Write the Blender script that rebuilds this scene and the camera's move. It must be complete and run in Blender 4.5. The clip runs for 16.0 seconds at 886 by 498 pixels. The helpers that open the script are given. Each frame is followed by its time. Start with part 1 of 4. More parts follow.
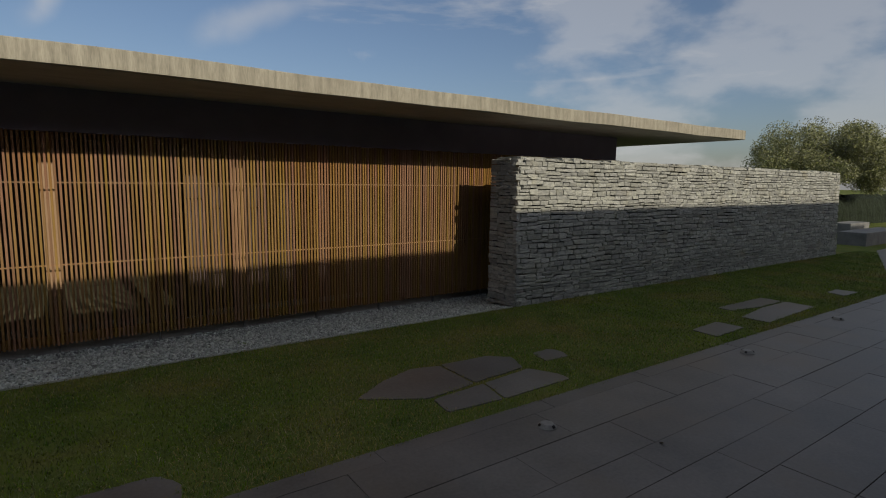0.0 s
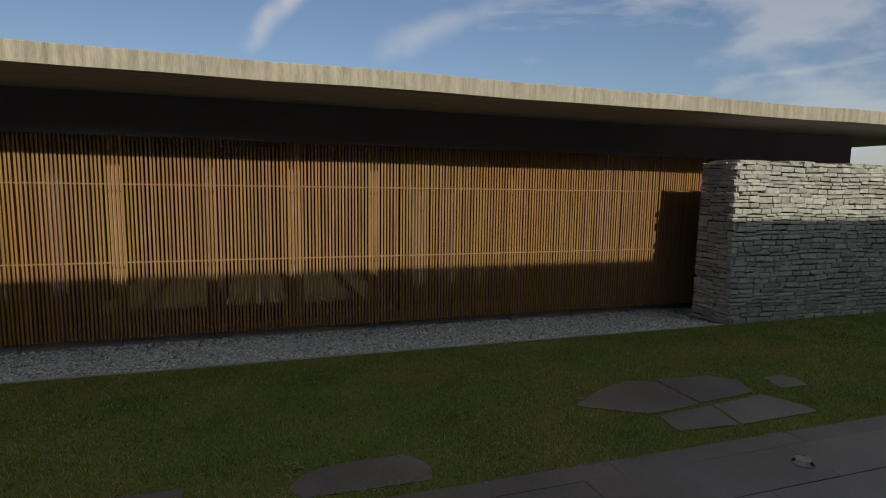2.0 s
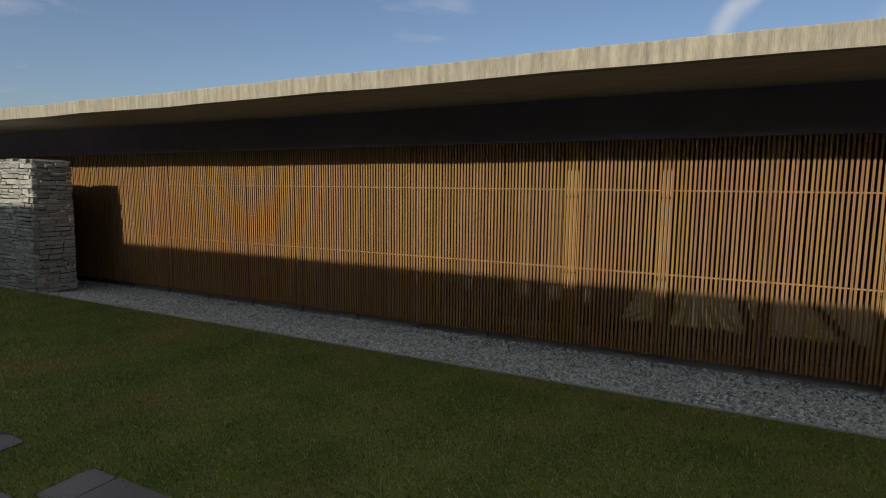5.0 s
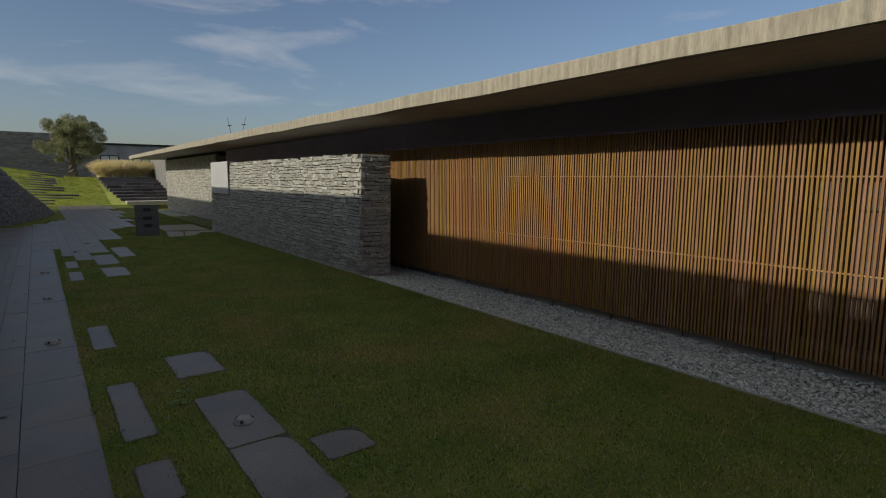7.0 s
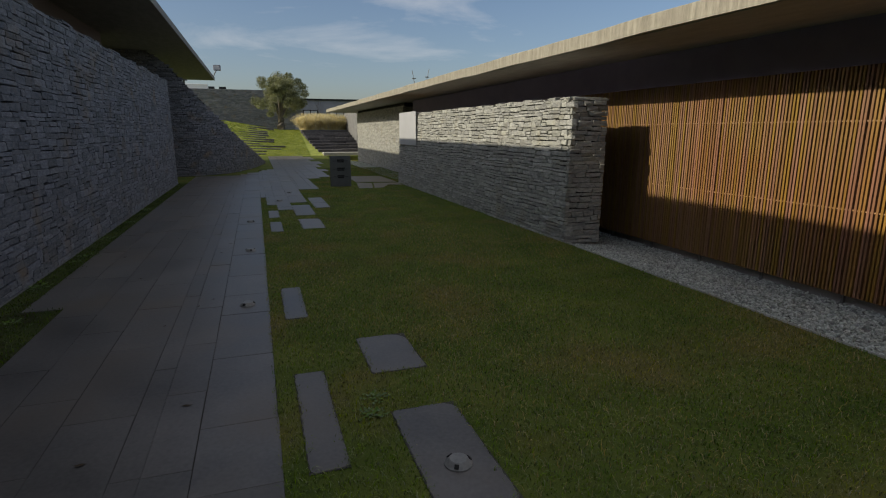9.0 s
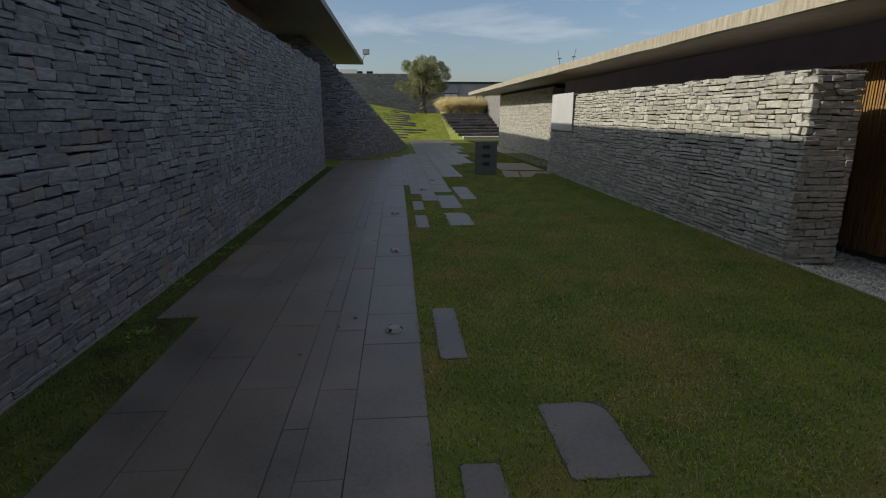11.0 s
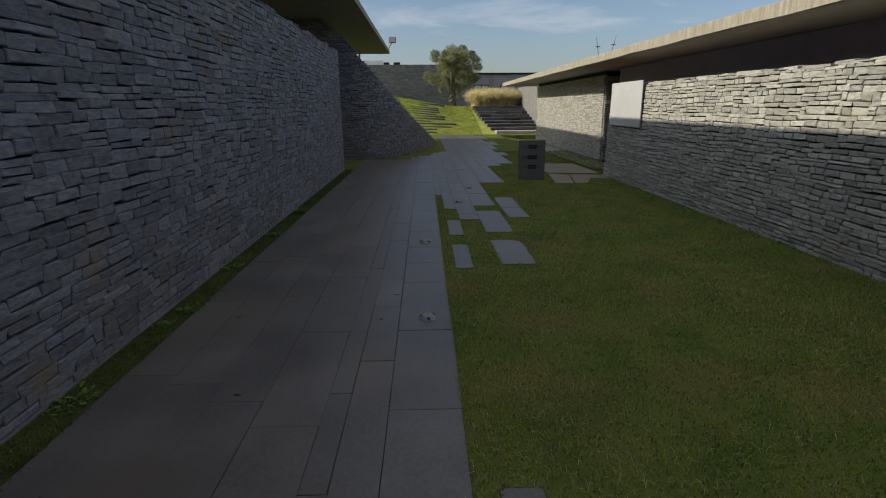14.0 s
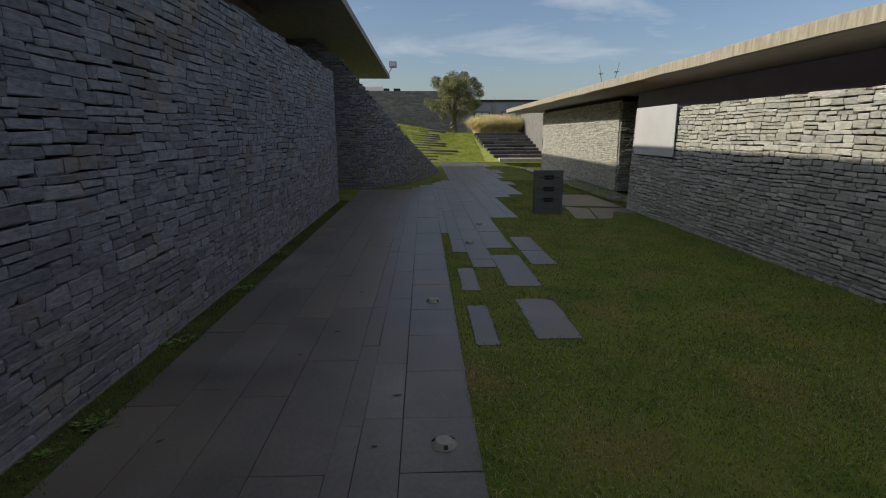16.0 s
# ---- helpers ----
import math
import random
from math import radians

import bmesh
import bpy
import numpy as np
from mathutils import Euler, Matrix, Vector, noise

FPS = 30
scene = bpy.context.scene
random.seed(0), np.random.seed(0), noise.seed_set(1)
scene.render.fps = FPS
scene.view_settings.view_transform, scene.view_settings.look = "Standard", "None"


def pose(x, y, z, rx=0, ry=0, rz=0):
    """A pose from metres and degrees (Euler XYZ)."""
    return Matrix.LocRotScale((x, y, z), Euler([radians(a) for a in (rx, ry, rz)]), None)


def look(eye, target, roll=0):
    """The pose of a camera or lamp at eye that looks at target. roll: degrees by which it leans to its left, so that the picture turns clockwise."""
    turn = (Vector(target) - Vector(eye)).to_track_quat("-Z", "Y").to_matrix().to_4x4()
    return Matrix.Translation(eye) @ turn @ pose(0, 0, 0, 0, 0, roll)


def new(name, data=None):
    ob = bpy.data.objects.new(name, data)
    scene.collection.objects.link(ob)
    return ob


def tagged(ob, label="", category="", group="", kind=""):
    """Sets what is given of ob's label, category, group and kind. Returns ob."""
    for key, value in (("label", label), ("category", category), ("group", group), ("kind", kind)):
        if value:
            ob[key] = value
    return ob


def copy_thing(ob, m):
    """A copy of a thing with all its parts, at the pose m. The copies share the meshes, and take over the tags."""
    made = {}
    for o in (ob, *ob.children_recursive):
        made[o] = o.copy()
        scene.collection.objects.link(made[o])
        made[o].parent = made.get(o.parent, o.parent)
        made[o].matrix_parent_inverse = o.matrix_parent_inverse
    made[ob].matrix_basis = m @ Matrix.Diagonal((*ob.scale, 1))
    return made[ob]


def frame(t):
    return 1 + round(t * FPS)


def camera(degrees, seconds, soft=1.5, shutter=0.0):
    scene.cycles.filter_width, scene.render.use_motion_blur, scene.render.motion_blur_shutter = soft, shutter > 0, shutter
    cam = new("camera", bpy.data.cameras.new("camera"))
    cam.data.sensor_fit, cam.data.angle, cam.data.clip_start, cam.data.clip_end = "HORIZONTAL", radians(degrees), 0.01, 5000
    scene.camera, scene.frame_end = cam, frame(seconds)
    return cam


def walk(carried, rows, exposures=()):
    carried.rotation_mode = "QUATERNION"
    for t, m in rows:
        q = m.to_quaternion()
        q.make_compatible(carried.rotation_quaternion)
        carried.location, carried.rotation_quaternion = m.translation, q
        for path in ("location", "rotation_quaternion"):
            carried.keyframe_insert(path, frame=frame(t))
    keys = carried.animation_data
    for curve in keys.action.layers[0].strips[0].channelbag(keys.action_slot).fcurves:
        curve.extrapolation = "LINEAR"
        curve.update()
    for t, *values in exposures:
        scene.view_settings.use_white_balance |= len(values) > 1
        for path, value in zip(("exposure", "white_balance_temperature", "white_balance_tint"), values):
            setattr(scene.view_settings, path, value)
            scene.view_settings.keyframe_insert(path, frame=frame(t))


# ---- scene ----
EXPOSURE, SKY = -0.4, 0.115
# the camera: seconds, place, yaw, pitch, roll
cam = camera(78.82, 16.0, soft=1.1)
ROWS = [
    (0, -0.023, -0.007, 1.857, -34.99, -7.08, 0.70),
    (0.5, -0.064, 0.026, 1.860, -33.02, -6.95, 0.70),
    (1, -0.220, 0.053, 1.866, -28.82, -6.72, 0.81),
    (1.5, -0.405, 0.119, 1.847, -23.36, -6.57, 1.01),
    (2, -0.525, 0.205, 1.842, -18.00, -6.72, 0.89),
    (2.5, -0.575, 0.420, 1.837, -11.66, -7.04, 0.81),
    (3, -0.706, 0.611, 1.848, -4.06, -6.86, 0.63),
    (3.5, -0.959, 0.720, 1.838, 3.17, -6.64, 0.73),
    (4, -1.210, 0.805, 1.834, 9.48, -6.64, 0.66),
    (4.5, -1.507, 0.960, 1.820, 16.53, -6.82, 0.64),
    (5, -1.794, 1.028, 1.820, 26.50, -6.62, 0.59),
    (7.3, -3.267, 1.306, 1.738, 55.48, -8.46, 0.21),
    (7.5, -3.419, 1.334, 1.717, 56.93, -9.30, 0.18),
    (8, -3.817, 1.441, 1.718, 61.18, -11.13, -0.00),
    (8.5, -4.189, 1.460, 1.692, 66.61, -11.78, -0.00),
    (9, -4.565, 1.468, 1.690, 71.19, -12.35, 0.10),
    (9.5, -4.943, 1.549, 1.689, 75.47, -13.03, -0.11),
    (10, -5.261, 1.500, 1.693, 79.67, -13.58, -0.04),
    (10.2, -5.381, 1.462, 1.700, 81.02, -13.66, -0.03),
    (12.3, -6.976, 1.250, 1.711, 88.27, -14.73, -0.15),
    (12.5, -7.155, 1.257, 1.723, 88.30, -14.79, -0.28),
    (13, -7.527, 1.257, 1.728, 88.24, -14.90, -0.28),
    (13.5, -7.922, 1.228, 1.739, 88.21, -14.88, -0.24),
    (14, -8.348, 1.284, 1.736, 88.14, -14.81, -0.35),
    (14.5, -8.716, 1.278, 1.749, 88.13, -14.60, -0.21),
    (15, -9.091, 1.202, 1.747, 88.03, -13.82, -0.08),
    (15.5, -9.521, 1.189, 1.731, 87.97, -12.89, -0.12),
    (16, -9.880, 1.188, 1.717, 87.96, -12.11, -0.05),
]
walk(cam, [(t, pose(x, y, z, 90 + pitch, 0, yaw) @ pose(0, 0, 0, 0, 0, roll)) for t, x, y, z, yaw, pitch, roll in ROWS], exposures=[(0.0, EXPOSURE - 0.27), (2.5, EXPOSURE - 0.04), (5.0, EXPOSURE + 0.06), (7.4, EXPOSURE - 0.12), (8.5, EXPOSURE + 0.05), (9.5, EXPOSURE + 0.14), (12.5, EXPOSURE + 0.36), (16.0, EXPOSURE + 0.27)])

# ---- light: low sun from behind the southern building, clear sky with thin cloud, fill cloud added overhead ----
SUN_DIR = Vector((0.02, -1.0, 0.495)).normalized()
sun = new("sun", bpy.data.lights.new("sun", "SUN"))
sun.data.energy, sun.data.angle, sun.data.color = 4.6, radians(0.6), (1.0, 0.90, 0.73)
sun.matrix_world = look((0, 0, 30), Vector((0, 0, 30)) - SUN_DIR)

world = bpy.data.worlds.new("sky")
scene.world = world
world.use_nodes = True
wn, wl = world.node_tree.nodes, world.node_tree.links
sky = wn.new("ShaderNodeTexSky")
sky.sky_type, sky.sun_disc = "NISHITA", False
sky.sun_elevation, sky.sun_rotation = math.asin(SUN_DIR.z), math.atan2(SUN_DIR.x, SUN_DIR.y)
sky.dust_density, sky.ozone_density = 1.5, 2.4
tc = wn.new("ShaderNodeTexCoord")
mp = wn.new("ShaderNodeMapping")
mp.inputs["Scale"].default_value = (1.6, 1.6, 7.0)
mp.inputs["Rotation"].default_value = (0.15, 0.3, 0.5)
cl = wn.new("ShaderNodeTexNoise")
cl.inputs["Scale"].default_value, cl.inputs["Detail"].default_value, cl.inputs["Roughness"].default_value = 1.7, 9, 0.58
cl.inputs["Distortion"].default_value = 0.5
cr = wn.new("ShaderNodeValToRGB")
cr.color_ramp.elements[0].position, cr.color_ramp.elements[1].position = 0.58, 0.90
cr.color_ramp.elements[1].color = (0.75, 0.75, 0.75, 1)
mixc = wn.new("ShaderNodeMixRGB")
mixc.inputs["Color2"].default_value = (7.6, 7.5, 7.5, 1)
bg = wn["Background"]
bg.inputs["Strength"].default_value = SKY
wl.new(tc.outputs["Generated"], mp.inputs["Vector"])
wl.new(mp.outputs["Vector"], cl.inputs["Vector"])


def math_node(op, a, b, clamp=False):
    nd = wn.new("ShaderNodeMath")
    nd.operation, nd.use_clamp = op, clamp
    for i, v in enumerate((a, b)):
        if isinstance(v, (int, float)):
            nd.inputs[i].default_value = v
        else:
            wl.new(v, nd.inputs[i])
    return nd.outputs[0]


def along_dir(vec, way):
    nd = wn.new("ShaderNodeVectorMath")
    nd.operation = "DOT_PRODUCT"
    wl.new(vec, nd.inputs[0])
    nd.inputs[1].default_value = way
    return nd.outputs["Value"]


def ranged(value, a, b, c, d):
    nd = wn.new("ShaderNodeMapRange")
    nd.interpolation_type = "SMOOTHSTEP"
    for i, v in zip(("From Min", "From Max", "To Min", "To Max"), (a, b, c, d)):
        nd.inputs[i].default_value = v
    wl.new(value, nd.inputs["Value"])
    return nd.outputs[0]


# more cloud towards the east
puff = wn.new("ShaderNodeTexNoise")
puff.inputs["Scale"].default_value, puff.inputs["Detail"].default_value, puff.inputs["Roughness"].default_value = 4.6, 8, 0.52
puff_map = wn.new("ShaderNodeMapping")
puff_map.inputs["Scale"].default_value = (1.0, 1.0, 2.2)
puff_map.inputs["Location"].default_value = (0.4, 2.3, 0.0)
wl.new(tc.outputs["Generated"], puff_map.inputs["Vector"])
wl.new(puff_map.outputs["Vector"], puff.inputs["Vector"])
east = along_dir(tc.outputs["Generated"], Vector((0.91, 0.38, 0.20)).normalized())
bank_of_cloud = ranged(math_node("ADD", puff.outputs["Fac"], ranged(east, 0.80, 1.0, -0.13, 0.10)), 0.50, 0.68, 0.0, 0.42)
bank_of_cloud = math_node("MULTIPLY", bank_of_cloud, ranged(east, 0.55, 0.85, 0.0, 1.0))
wl.new(cl.outputs["Fac"], cr.inputs["Fac"])
# two old vapour trails, frayed by noise
fray = wn.new("ShaderNodeTexNoise")
fray.inputs["Scale"].default_value, fray.inputs["Detail"].default_value = 9, 8
wl.new(tc.outputs["Generated"], fray.inputs["Vector"])
bent = wn.new("ShaderNodeVectorMath")
bent.operation = "MULTIPLY_ADD"
bent.inputs[1].default_value = (0.05, 0.05, 0.05)
wl.new(fray.outputs["Color"], bent.inputs[0])
wl.new(tc.outputs["Generated"], bent.inputs[2])
trails = []
for a, b, width, amount in (((-0.028, 0.973, 0.230), (0.061, 0.948, 0.311), 0.026, 0.62), ((0.188, 0.956, 0.226), (0.352, 0.890, 0.290), 0.030, 0.36)):
    a, b = Vector(a) + Vector((0.025, 0.025, 0.025)), Vector(b) + Vector((0.025, 0.025, 0.025))
    across = a.cross(b).normalized()
    onward = (b - a).normalized()
    band = ranged(math_node("ABSOLUTE", along_dir(bent.outputs[0], across), 0), 0.0, width, amount, 0.0)
    start = a.dot(onward)
    trails.append(math_node("MULTIPLY", band, ranged(along_dir(bent.outputs[0], onward), start - 0.03, start + 0.03, 0.0, 1.0)))
trails = math_node("MULTIPLY", math_node("ADD", trails[0], trails[1]), ranged(fray.outputs["Fac"], 0.25, 0.65, 0.25, 1.0))
sep = wn.new("ShaderNodeSeparateXYZ")
# unseen cloud growing towards the zenith, added to brighten the shaded ground
high = wn.new("ShaderNodeMapRange")
high.inputs["From Min"].default_value, high.inputs["From Max"].default_value = 0.30, 0.85
high.inputs["To Min"].default_value, high.inputs["To Max"].default_value = 0.0, 0.55
wide = wn.new("ShaderNodeMath")
wide.operation, wide.use_clamp = "ADD", True
wl.new(tc.outputs["Generated"], sep.inputs[0])
wl.new(sep.outputs["Z"], high.inputs["Value"])
wl.new(high.outputs[0], wide.inputs[0])
wl.new(math_node("ADD", math_node("ADD", cr.outputs["Color"], trails), bank_of_cloud), wide.inputs[1])
wl.new(wide.outputs[0], mixc.inputs["Fac"])
blue = wn.new("ShaderNodeMixRGB")
blue.blend_type = "MULTIPLY"
blue.inputs["Fac"].default_value, blue.inputs["Color2"].default_value = 1.0, (1.06, 1.03, 1.06, 1)
wl.new(sky.outputs["Color"], blue.inputs["Color1"])
wl.new(blue.outputs["Color"], mixc.inputs["Color1"])
wl.new(mixc.outputs["Color"], bg.inputs["Color"])


# ---- materials ----
def material(name, a, b, scale=8.0, rough=0.8, bump=0.3, fine=60.0, vary=0.0, stain=None, stain_scale=1.2, stretch=(1, 1, 1), metal=0.0, bump_dist=0.01, spec=0.3, stain_at=(0.5, 0.68), hue=0.0):
    """Two-scale procedural surface: colours a to b by noise, vary: lightness change from piece to piece, stain: a third colour in patches."""
    m = bpy.data.materials.new(name)
    m.use_nodes = True
    n, l = m.node_tree.nodes, m.node_tree.links
    bs = n["Principled BSDF"]
    co = n.new("ShaderNodeTexCoord")
    geo = n.new("ShaderNodeNewGeometry")
    mapp = n.new("ShaderNodeMapping")
    mapp.inputs["Scale"].default_value = stretch
    l.new(geo.outputs["Position"], mapp.inputs["Vector"])
    big = n.new("ShaderNodeTexNoise")
    big.inputs["Scale"].default_value, big.inputs["Detail"].default_value = scale, 6
    small = n.new("ShaderNodeTexNoise")
    small.inputs["Scale"].default_value, small.inputs["Detail"].default_value = fine, 4
    l.new(mapp.outputs["Vector"], big.inputs["Vector"])
    l.new(mapp.outputs["Vector"], small.inputs["Vector"])
    add = n.new("ShaderNodeMath")
    add.operation = "MULTIPLY_ADD"
    add.inputs[1].default_value, add.inputs[2].default_value = 0.45, 0.0
    l.new(small.outputs["Fac"], add.inputs[0])
    add2 = n.new("ShaderNodeMath")
    add2.operation = "MULTIPLY_ADD"
    add2.inputs[1].default_value = 1.0
    l.new(big.outputs["Fac"], add2.inputs[0])
    l.new(add.outputs[0], add2.inputs[2])
    ramp = n.new("ShaderNodeValToRGB")
    ramp.color_ramp.elements[0].position, ramp.color_ramp.elements[1].position = 0.45, 0.98
    ramp.color_ramp.elements[0].color, ramp.color_ramp.elements[1].color = (*a, 1), (*b, 1)
    l.new(add2.outputs[0], ramp.inputs["Fac"])
    col = ramp.outputs["Color"]
    if stain:
        st = n.new("ShaderNodeTexNoise")
        st.inputs["Scale"].default_value, st.inputs["Detail"].default_value = stain_scale, 5
        l.new(geo.outputs["Position"], st.inputs["Vector"])
        sr = n.new("ShaderNodeValToRGB")
        sr.color_ramp.elements[0].position, sr.color_ramp.elements[1].position = stain_at
        sr.color_ramp.elements[1].color = (0.8, 0.8, 0.8, 1)
        l.new(st.outputs["Fac"], sr.inputs["Fac"])
        mx = n.new("ShaderNodeMixRGB")
        mx.inputs["Color2"].default_value = (*stain, 1)
        l.new(sr.outputs["Color"], mx.inputs["Fac"])
        l.new(col, mx.inputs["Color1"])
        col = mx.outputs["Color"]
    if vary:
        info = n.new("ShaderNodeObjectInfo")
        sm = n.new("ShaderNodeMath")
        sm.operation = "ADD"
        l.new(info.outputs["Random"], sm.inputs[0])
        l.new(geo.outputs["Random Per Island"], sm.inputs[1])
        fr = n.new("ShaderNodeMath")
        fr.operation = "FRACT"
        l.new(sm.outputs[0], fr.inputs[0])
        hs = n.new("ShaderNodeHueSaturation")
        mr = n.new("ShaderNodeMapRange")
        mr.inputs["To Min"].default_value, mr.inputs["To Max"].default_value = 1 - vary, 1 + vary
        l.new(fr.outputs[0], mr.inputs["Value"])
        l.new(mr.outputs[0], hs.inputs["Value"])
        # a second draw for hue and saturation
        m7 = n.new("ShaderNodeMath")
        m7.operation = "MULTIPLY"
        m7.inputs[1].default_value = 7.31
        l.new(fr.outputs[0], m7.inputs[0])
        f7 = n.new("ShaderNodeMath")
        f7.operation = "FRACT"
        l.new(m7.outputs[0], f7.inputs[0])
        ms = n.new("ShaderNodeMapRange")
        ms.inputs["To Min"].default_value, ms.inputs["To Max"].default_value = 1 - vary, 1 + vary
        l.new(f7.outputs[0], ms.inputs["Value"])
        l.new(ms.outputs[0], hs.inputs["Saturation"])
        if hue:
            mh = n.new("ShaderNodeMapRange")
            mh.inputs["To Min"].default_value, mh.inputs["To Max"].default_value = 0.5 - hue, 0.5 + hue
            l.new(f7.outputs[0], mh.inputs["Value"])
            l.new(mh.outputs[0], hs.inputs["Hue"])
        l.new(col, hs.inputs["Color"])
        col = hs.outputs["Color"]
    l.new(col, bs.inputs["Base Color"])
    bs.inputs["Metallic"].default_value = metal
    bs.inputs["Specular IOR Level"].default_value = spec
    rr = n.new("ShaderNodeMapRange")
    rr.inputs["To Min"].default_value, rr.inputs["To Max"].default_value = max(0.05, rough - 0.12), min(1, rough + 0.1)
    l.new(big.outputs["Fac"], rr.inputs["Value"])
    l.new(rr.outputs[0], bs.inputs["Roughness"])
    if bump:
        bp = n.new("ShaderNodeBump")
        bp.inputs["Strength"].default_value, bp.inputs["Distance"].default_value = bump, bump_dist
        l.new(add2.outputs[0], bp.inputs["Height"])
        l.new(bp.outputs["Normal"], bs.inputs["Normal"])
    return m


# two slate tones: STONE is bluish, STONE_WARM about twice as pale and warmer
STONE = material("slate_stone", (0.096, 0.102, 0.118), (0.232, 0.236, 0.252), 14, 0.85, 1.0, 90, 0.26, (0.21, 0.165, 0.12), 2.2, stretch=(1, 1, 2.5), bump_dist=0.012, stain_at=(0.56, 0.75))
STONE_WARM = material("pale_warm_slate", (0.215, 0.22, 0.21), (0.46, 0.462, 0.405), 14, 0.88, 1.0, 90, 0.23, (0.30, 0.28, 0.215), 2.0, stretch=(1, 1, 2.5), bump_dist=0.012, stain_at=(0.56, 0.75))
JOINT = material("dark_joint", (0.016, 0.016, 0.018), (0.04, 0.04, 0.04), 20, 0.95, 0.4)
CONCRETE = material("board_marked_concrete", (0.19, 0.178, 0.138), (0.43, 0.40, 0.315), 5, 0.85, 0.5, 40, 0.0, (0.22, 0.20, 0.16), 1.6, stretch=(3.0, 1, 0.35), stain_at=(0.55, 0.8))
SOFFIT = material("raw_concrete_soffit", (0.33, 0.32, 0.30), (0.45, 0.435, 0.41), 3, 0.85, 0.3, 30, 0.0, stretch=(1, 2.5, 1))
WOOD = material("iroko_slats", (0.182, 0.097, 0.035), (0.312, 0.186, 0.072), 6, 0.62, 0.35, 60, 0.13, (0.25, 0.115, 0.042), 0.5, stretch=(6, 6, 0.35), bump_dist=0.004, hue=0.018)
WOOD_POST = material("pale_wood_board", (0.32, 0.19, 0.10), (0.46, 0.29, 0.16), 6, 0.6, 0.3, 60, 0.1, stretch=(6, 6, 0.4), bump_dist=0.004)
DARK = material("dark_backing", (0.075, 0.054, 0.052), (0.11, 0.082, 0.078), 4, 0.6, 0.1)
# much paler than DARK: the colour lifts the deep shade under the roof
BAND = material("shade_lift_band", (0.24, 0.205, 0.29), (0.31, 0.27, 0.36), 3, 0.7, 0.1)
ROOM = material("inner_floor", (0.18, 0.17, 0.11), (0.26, 0.235, 0.155), 4, 0.6, 0.1)
LAWN = material("mown_grass", (0.051, 0.088, 0.014), (0.145, 0.160, 0.038), 1.6, 0.95, 0.5, 130, 0.0, (0.15, 0.13, 0.042), 1.1, bump_dist=0.03, spec=0.1, stain_at=(0.50, 0.70))
BLADE = material("grass_blades", (0.054, 0.120, 0.016), (0.215, 0.255, 0.054), 1.9, 0.8, 0.0, 22, 0.5, (0.235, 0.20, 0.066), 1.1, spec=0.15, stain_at=(0.48, 0.68), hue=0.02)
PAVE = material("slate_paving", (0.068, 0.064, 0.062), (0.150, 0.141, 0.134), 1.6, 0.41, 0.3, 40, 0.11, (0.125, 0.105, 0.085), 0.9, bump_dist=0.004, spec=0.36)
GRAVEL = material("grey_gravel", (0.31, 0.34, 0.31), (0.55, 0.575, 0.52), 30, 0.9, 0.3, 120, 0.38)
EARTH = material("gravel_bed", (0.12, 0.12, 0.115), (0.22, 0.22, 0.21), 30, 0.95, 0.8, 90)
STEEL = material("lamp_steel", (0.17, 0.17, 0.165), (0.26, 0.26, 0.25), 30, 0.55, 0.1, 90)
BLACK = material("black_opening", (0.01, 0.01, 0.01), (0.02, 0.02, 0.02), 10, 0.6, 0.0)
SIGN = material("slate_sign", (0.085, 0.09, 0.09), (0.12, 0.125, 0.125), 6, 0.6, 0.1, 50)
INK = material("black_lettering", (0.012, 0.012, 0.012), (0.02, 0.02, 0.02), 10, 0.7, 0.0)
PANEL = material("white_panel", (0.41, 0.42, 0.43), (0.48, 0.49, 0.50), 2, 0.5, 0.05)
GREYINK = material("grey_lettering", (0.42, 0.43, 0.44), (0.50, 0.50, 0.51), 10, 0.6, 0.0)
BARK = material("olive_bark", (0.07, 0.06, 0.05), (0.20, 0.175, 0.14), 14, 0.9, 0.8, 60, bump_dist=0.03)
LEAF = material("olive_leaves", (0.11, 0.128, 0.05), (0.29, 0.295, 0.15), 1.3, 0.6, 0.0, 14, 0.35)
STRAW = material("dry_feather_grass", (0.50, 0.41, 0.17), (0.80, 0.70, 0.38), 2, 0.8, 0.0, 20, 0.3)
# bank greens raised above the lawn's, the low sun's brightness is in the colour
BANK = material("sunlit_tone_bank_grass", (0.15, 0.20, 0.024), (0.33, 0.36, 0.062), 2, 0.85, 0.3, 20, 0.2, spec=0.15)
# hedge green cut to near black, so its shade is in the colour
HEDGE = material("shade_dark_hedge", (0.006, 0.010, 0.005), (0.02, 0.03, 0.012), 9, 0.9, 0.9, 60, bump_dist=0.08)
PLANTER = material("pale_concrete", (0.34, 0.33, 0.31), (0.48, 0.47, 0.44), 4, 0.85, 0.3, 40)
FARGREY = material("dark_cladding", (0.21, 0.21, 0.24), (0.28, 0.28, 0.31), 1.5, 0.6, 0.1)
# dark slate taken darker still, so the unlit risers show by colour
DSTONE = material("shade_toned_slate", (0.045, 0.045, 0.05), (0.12, 0.115, 0.115), 9, 0.85, 0.7, 60, 0.3, bump_dist=0.015)
DRYLEAF = material("dry_leaf", (0.035, 0.025, 0.015), (0.08, 0.055, 0.03), 30, 0.8, 0.0)
EDGE = material("zinc_edging", (0.42, 0.42, 0.40), (0.55, 0.55, 0.53), 12, 0.6, 0.1)
DRYBLADE = material("straw_blades", (0.26, 0.20, 0.08), (0.44, 0.35, 0.16), 3, 0.85, 0.0, 20, 0.3, spec=0.1)
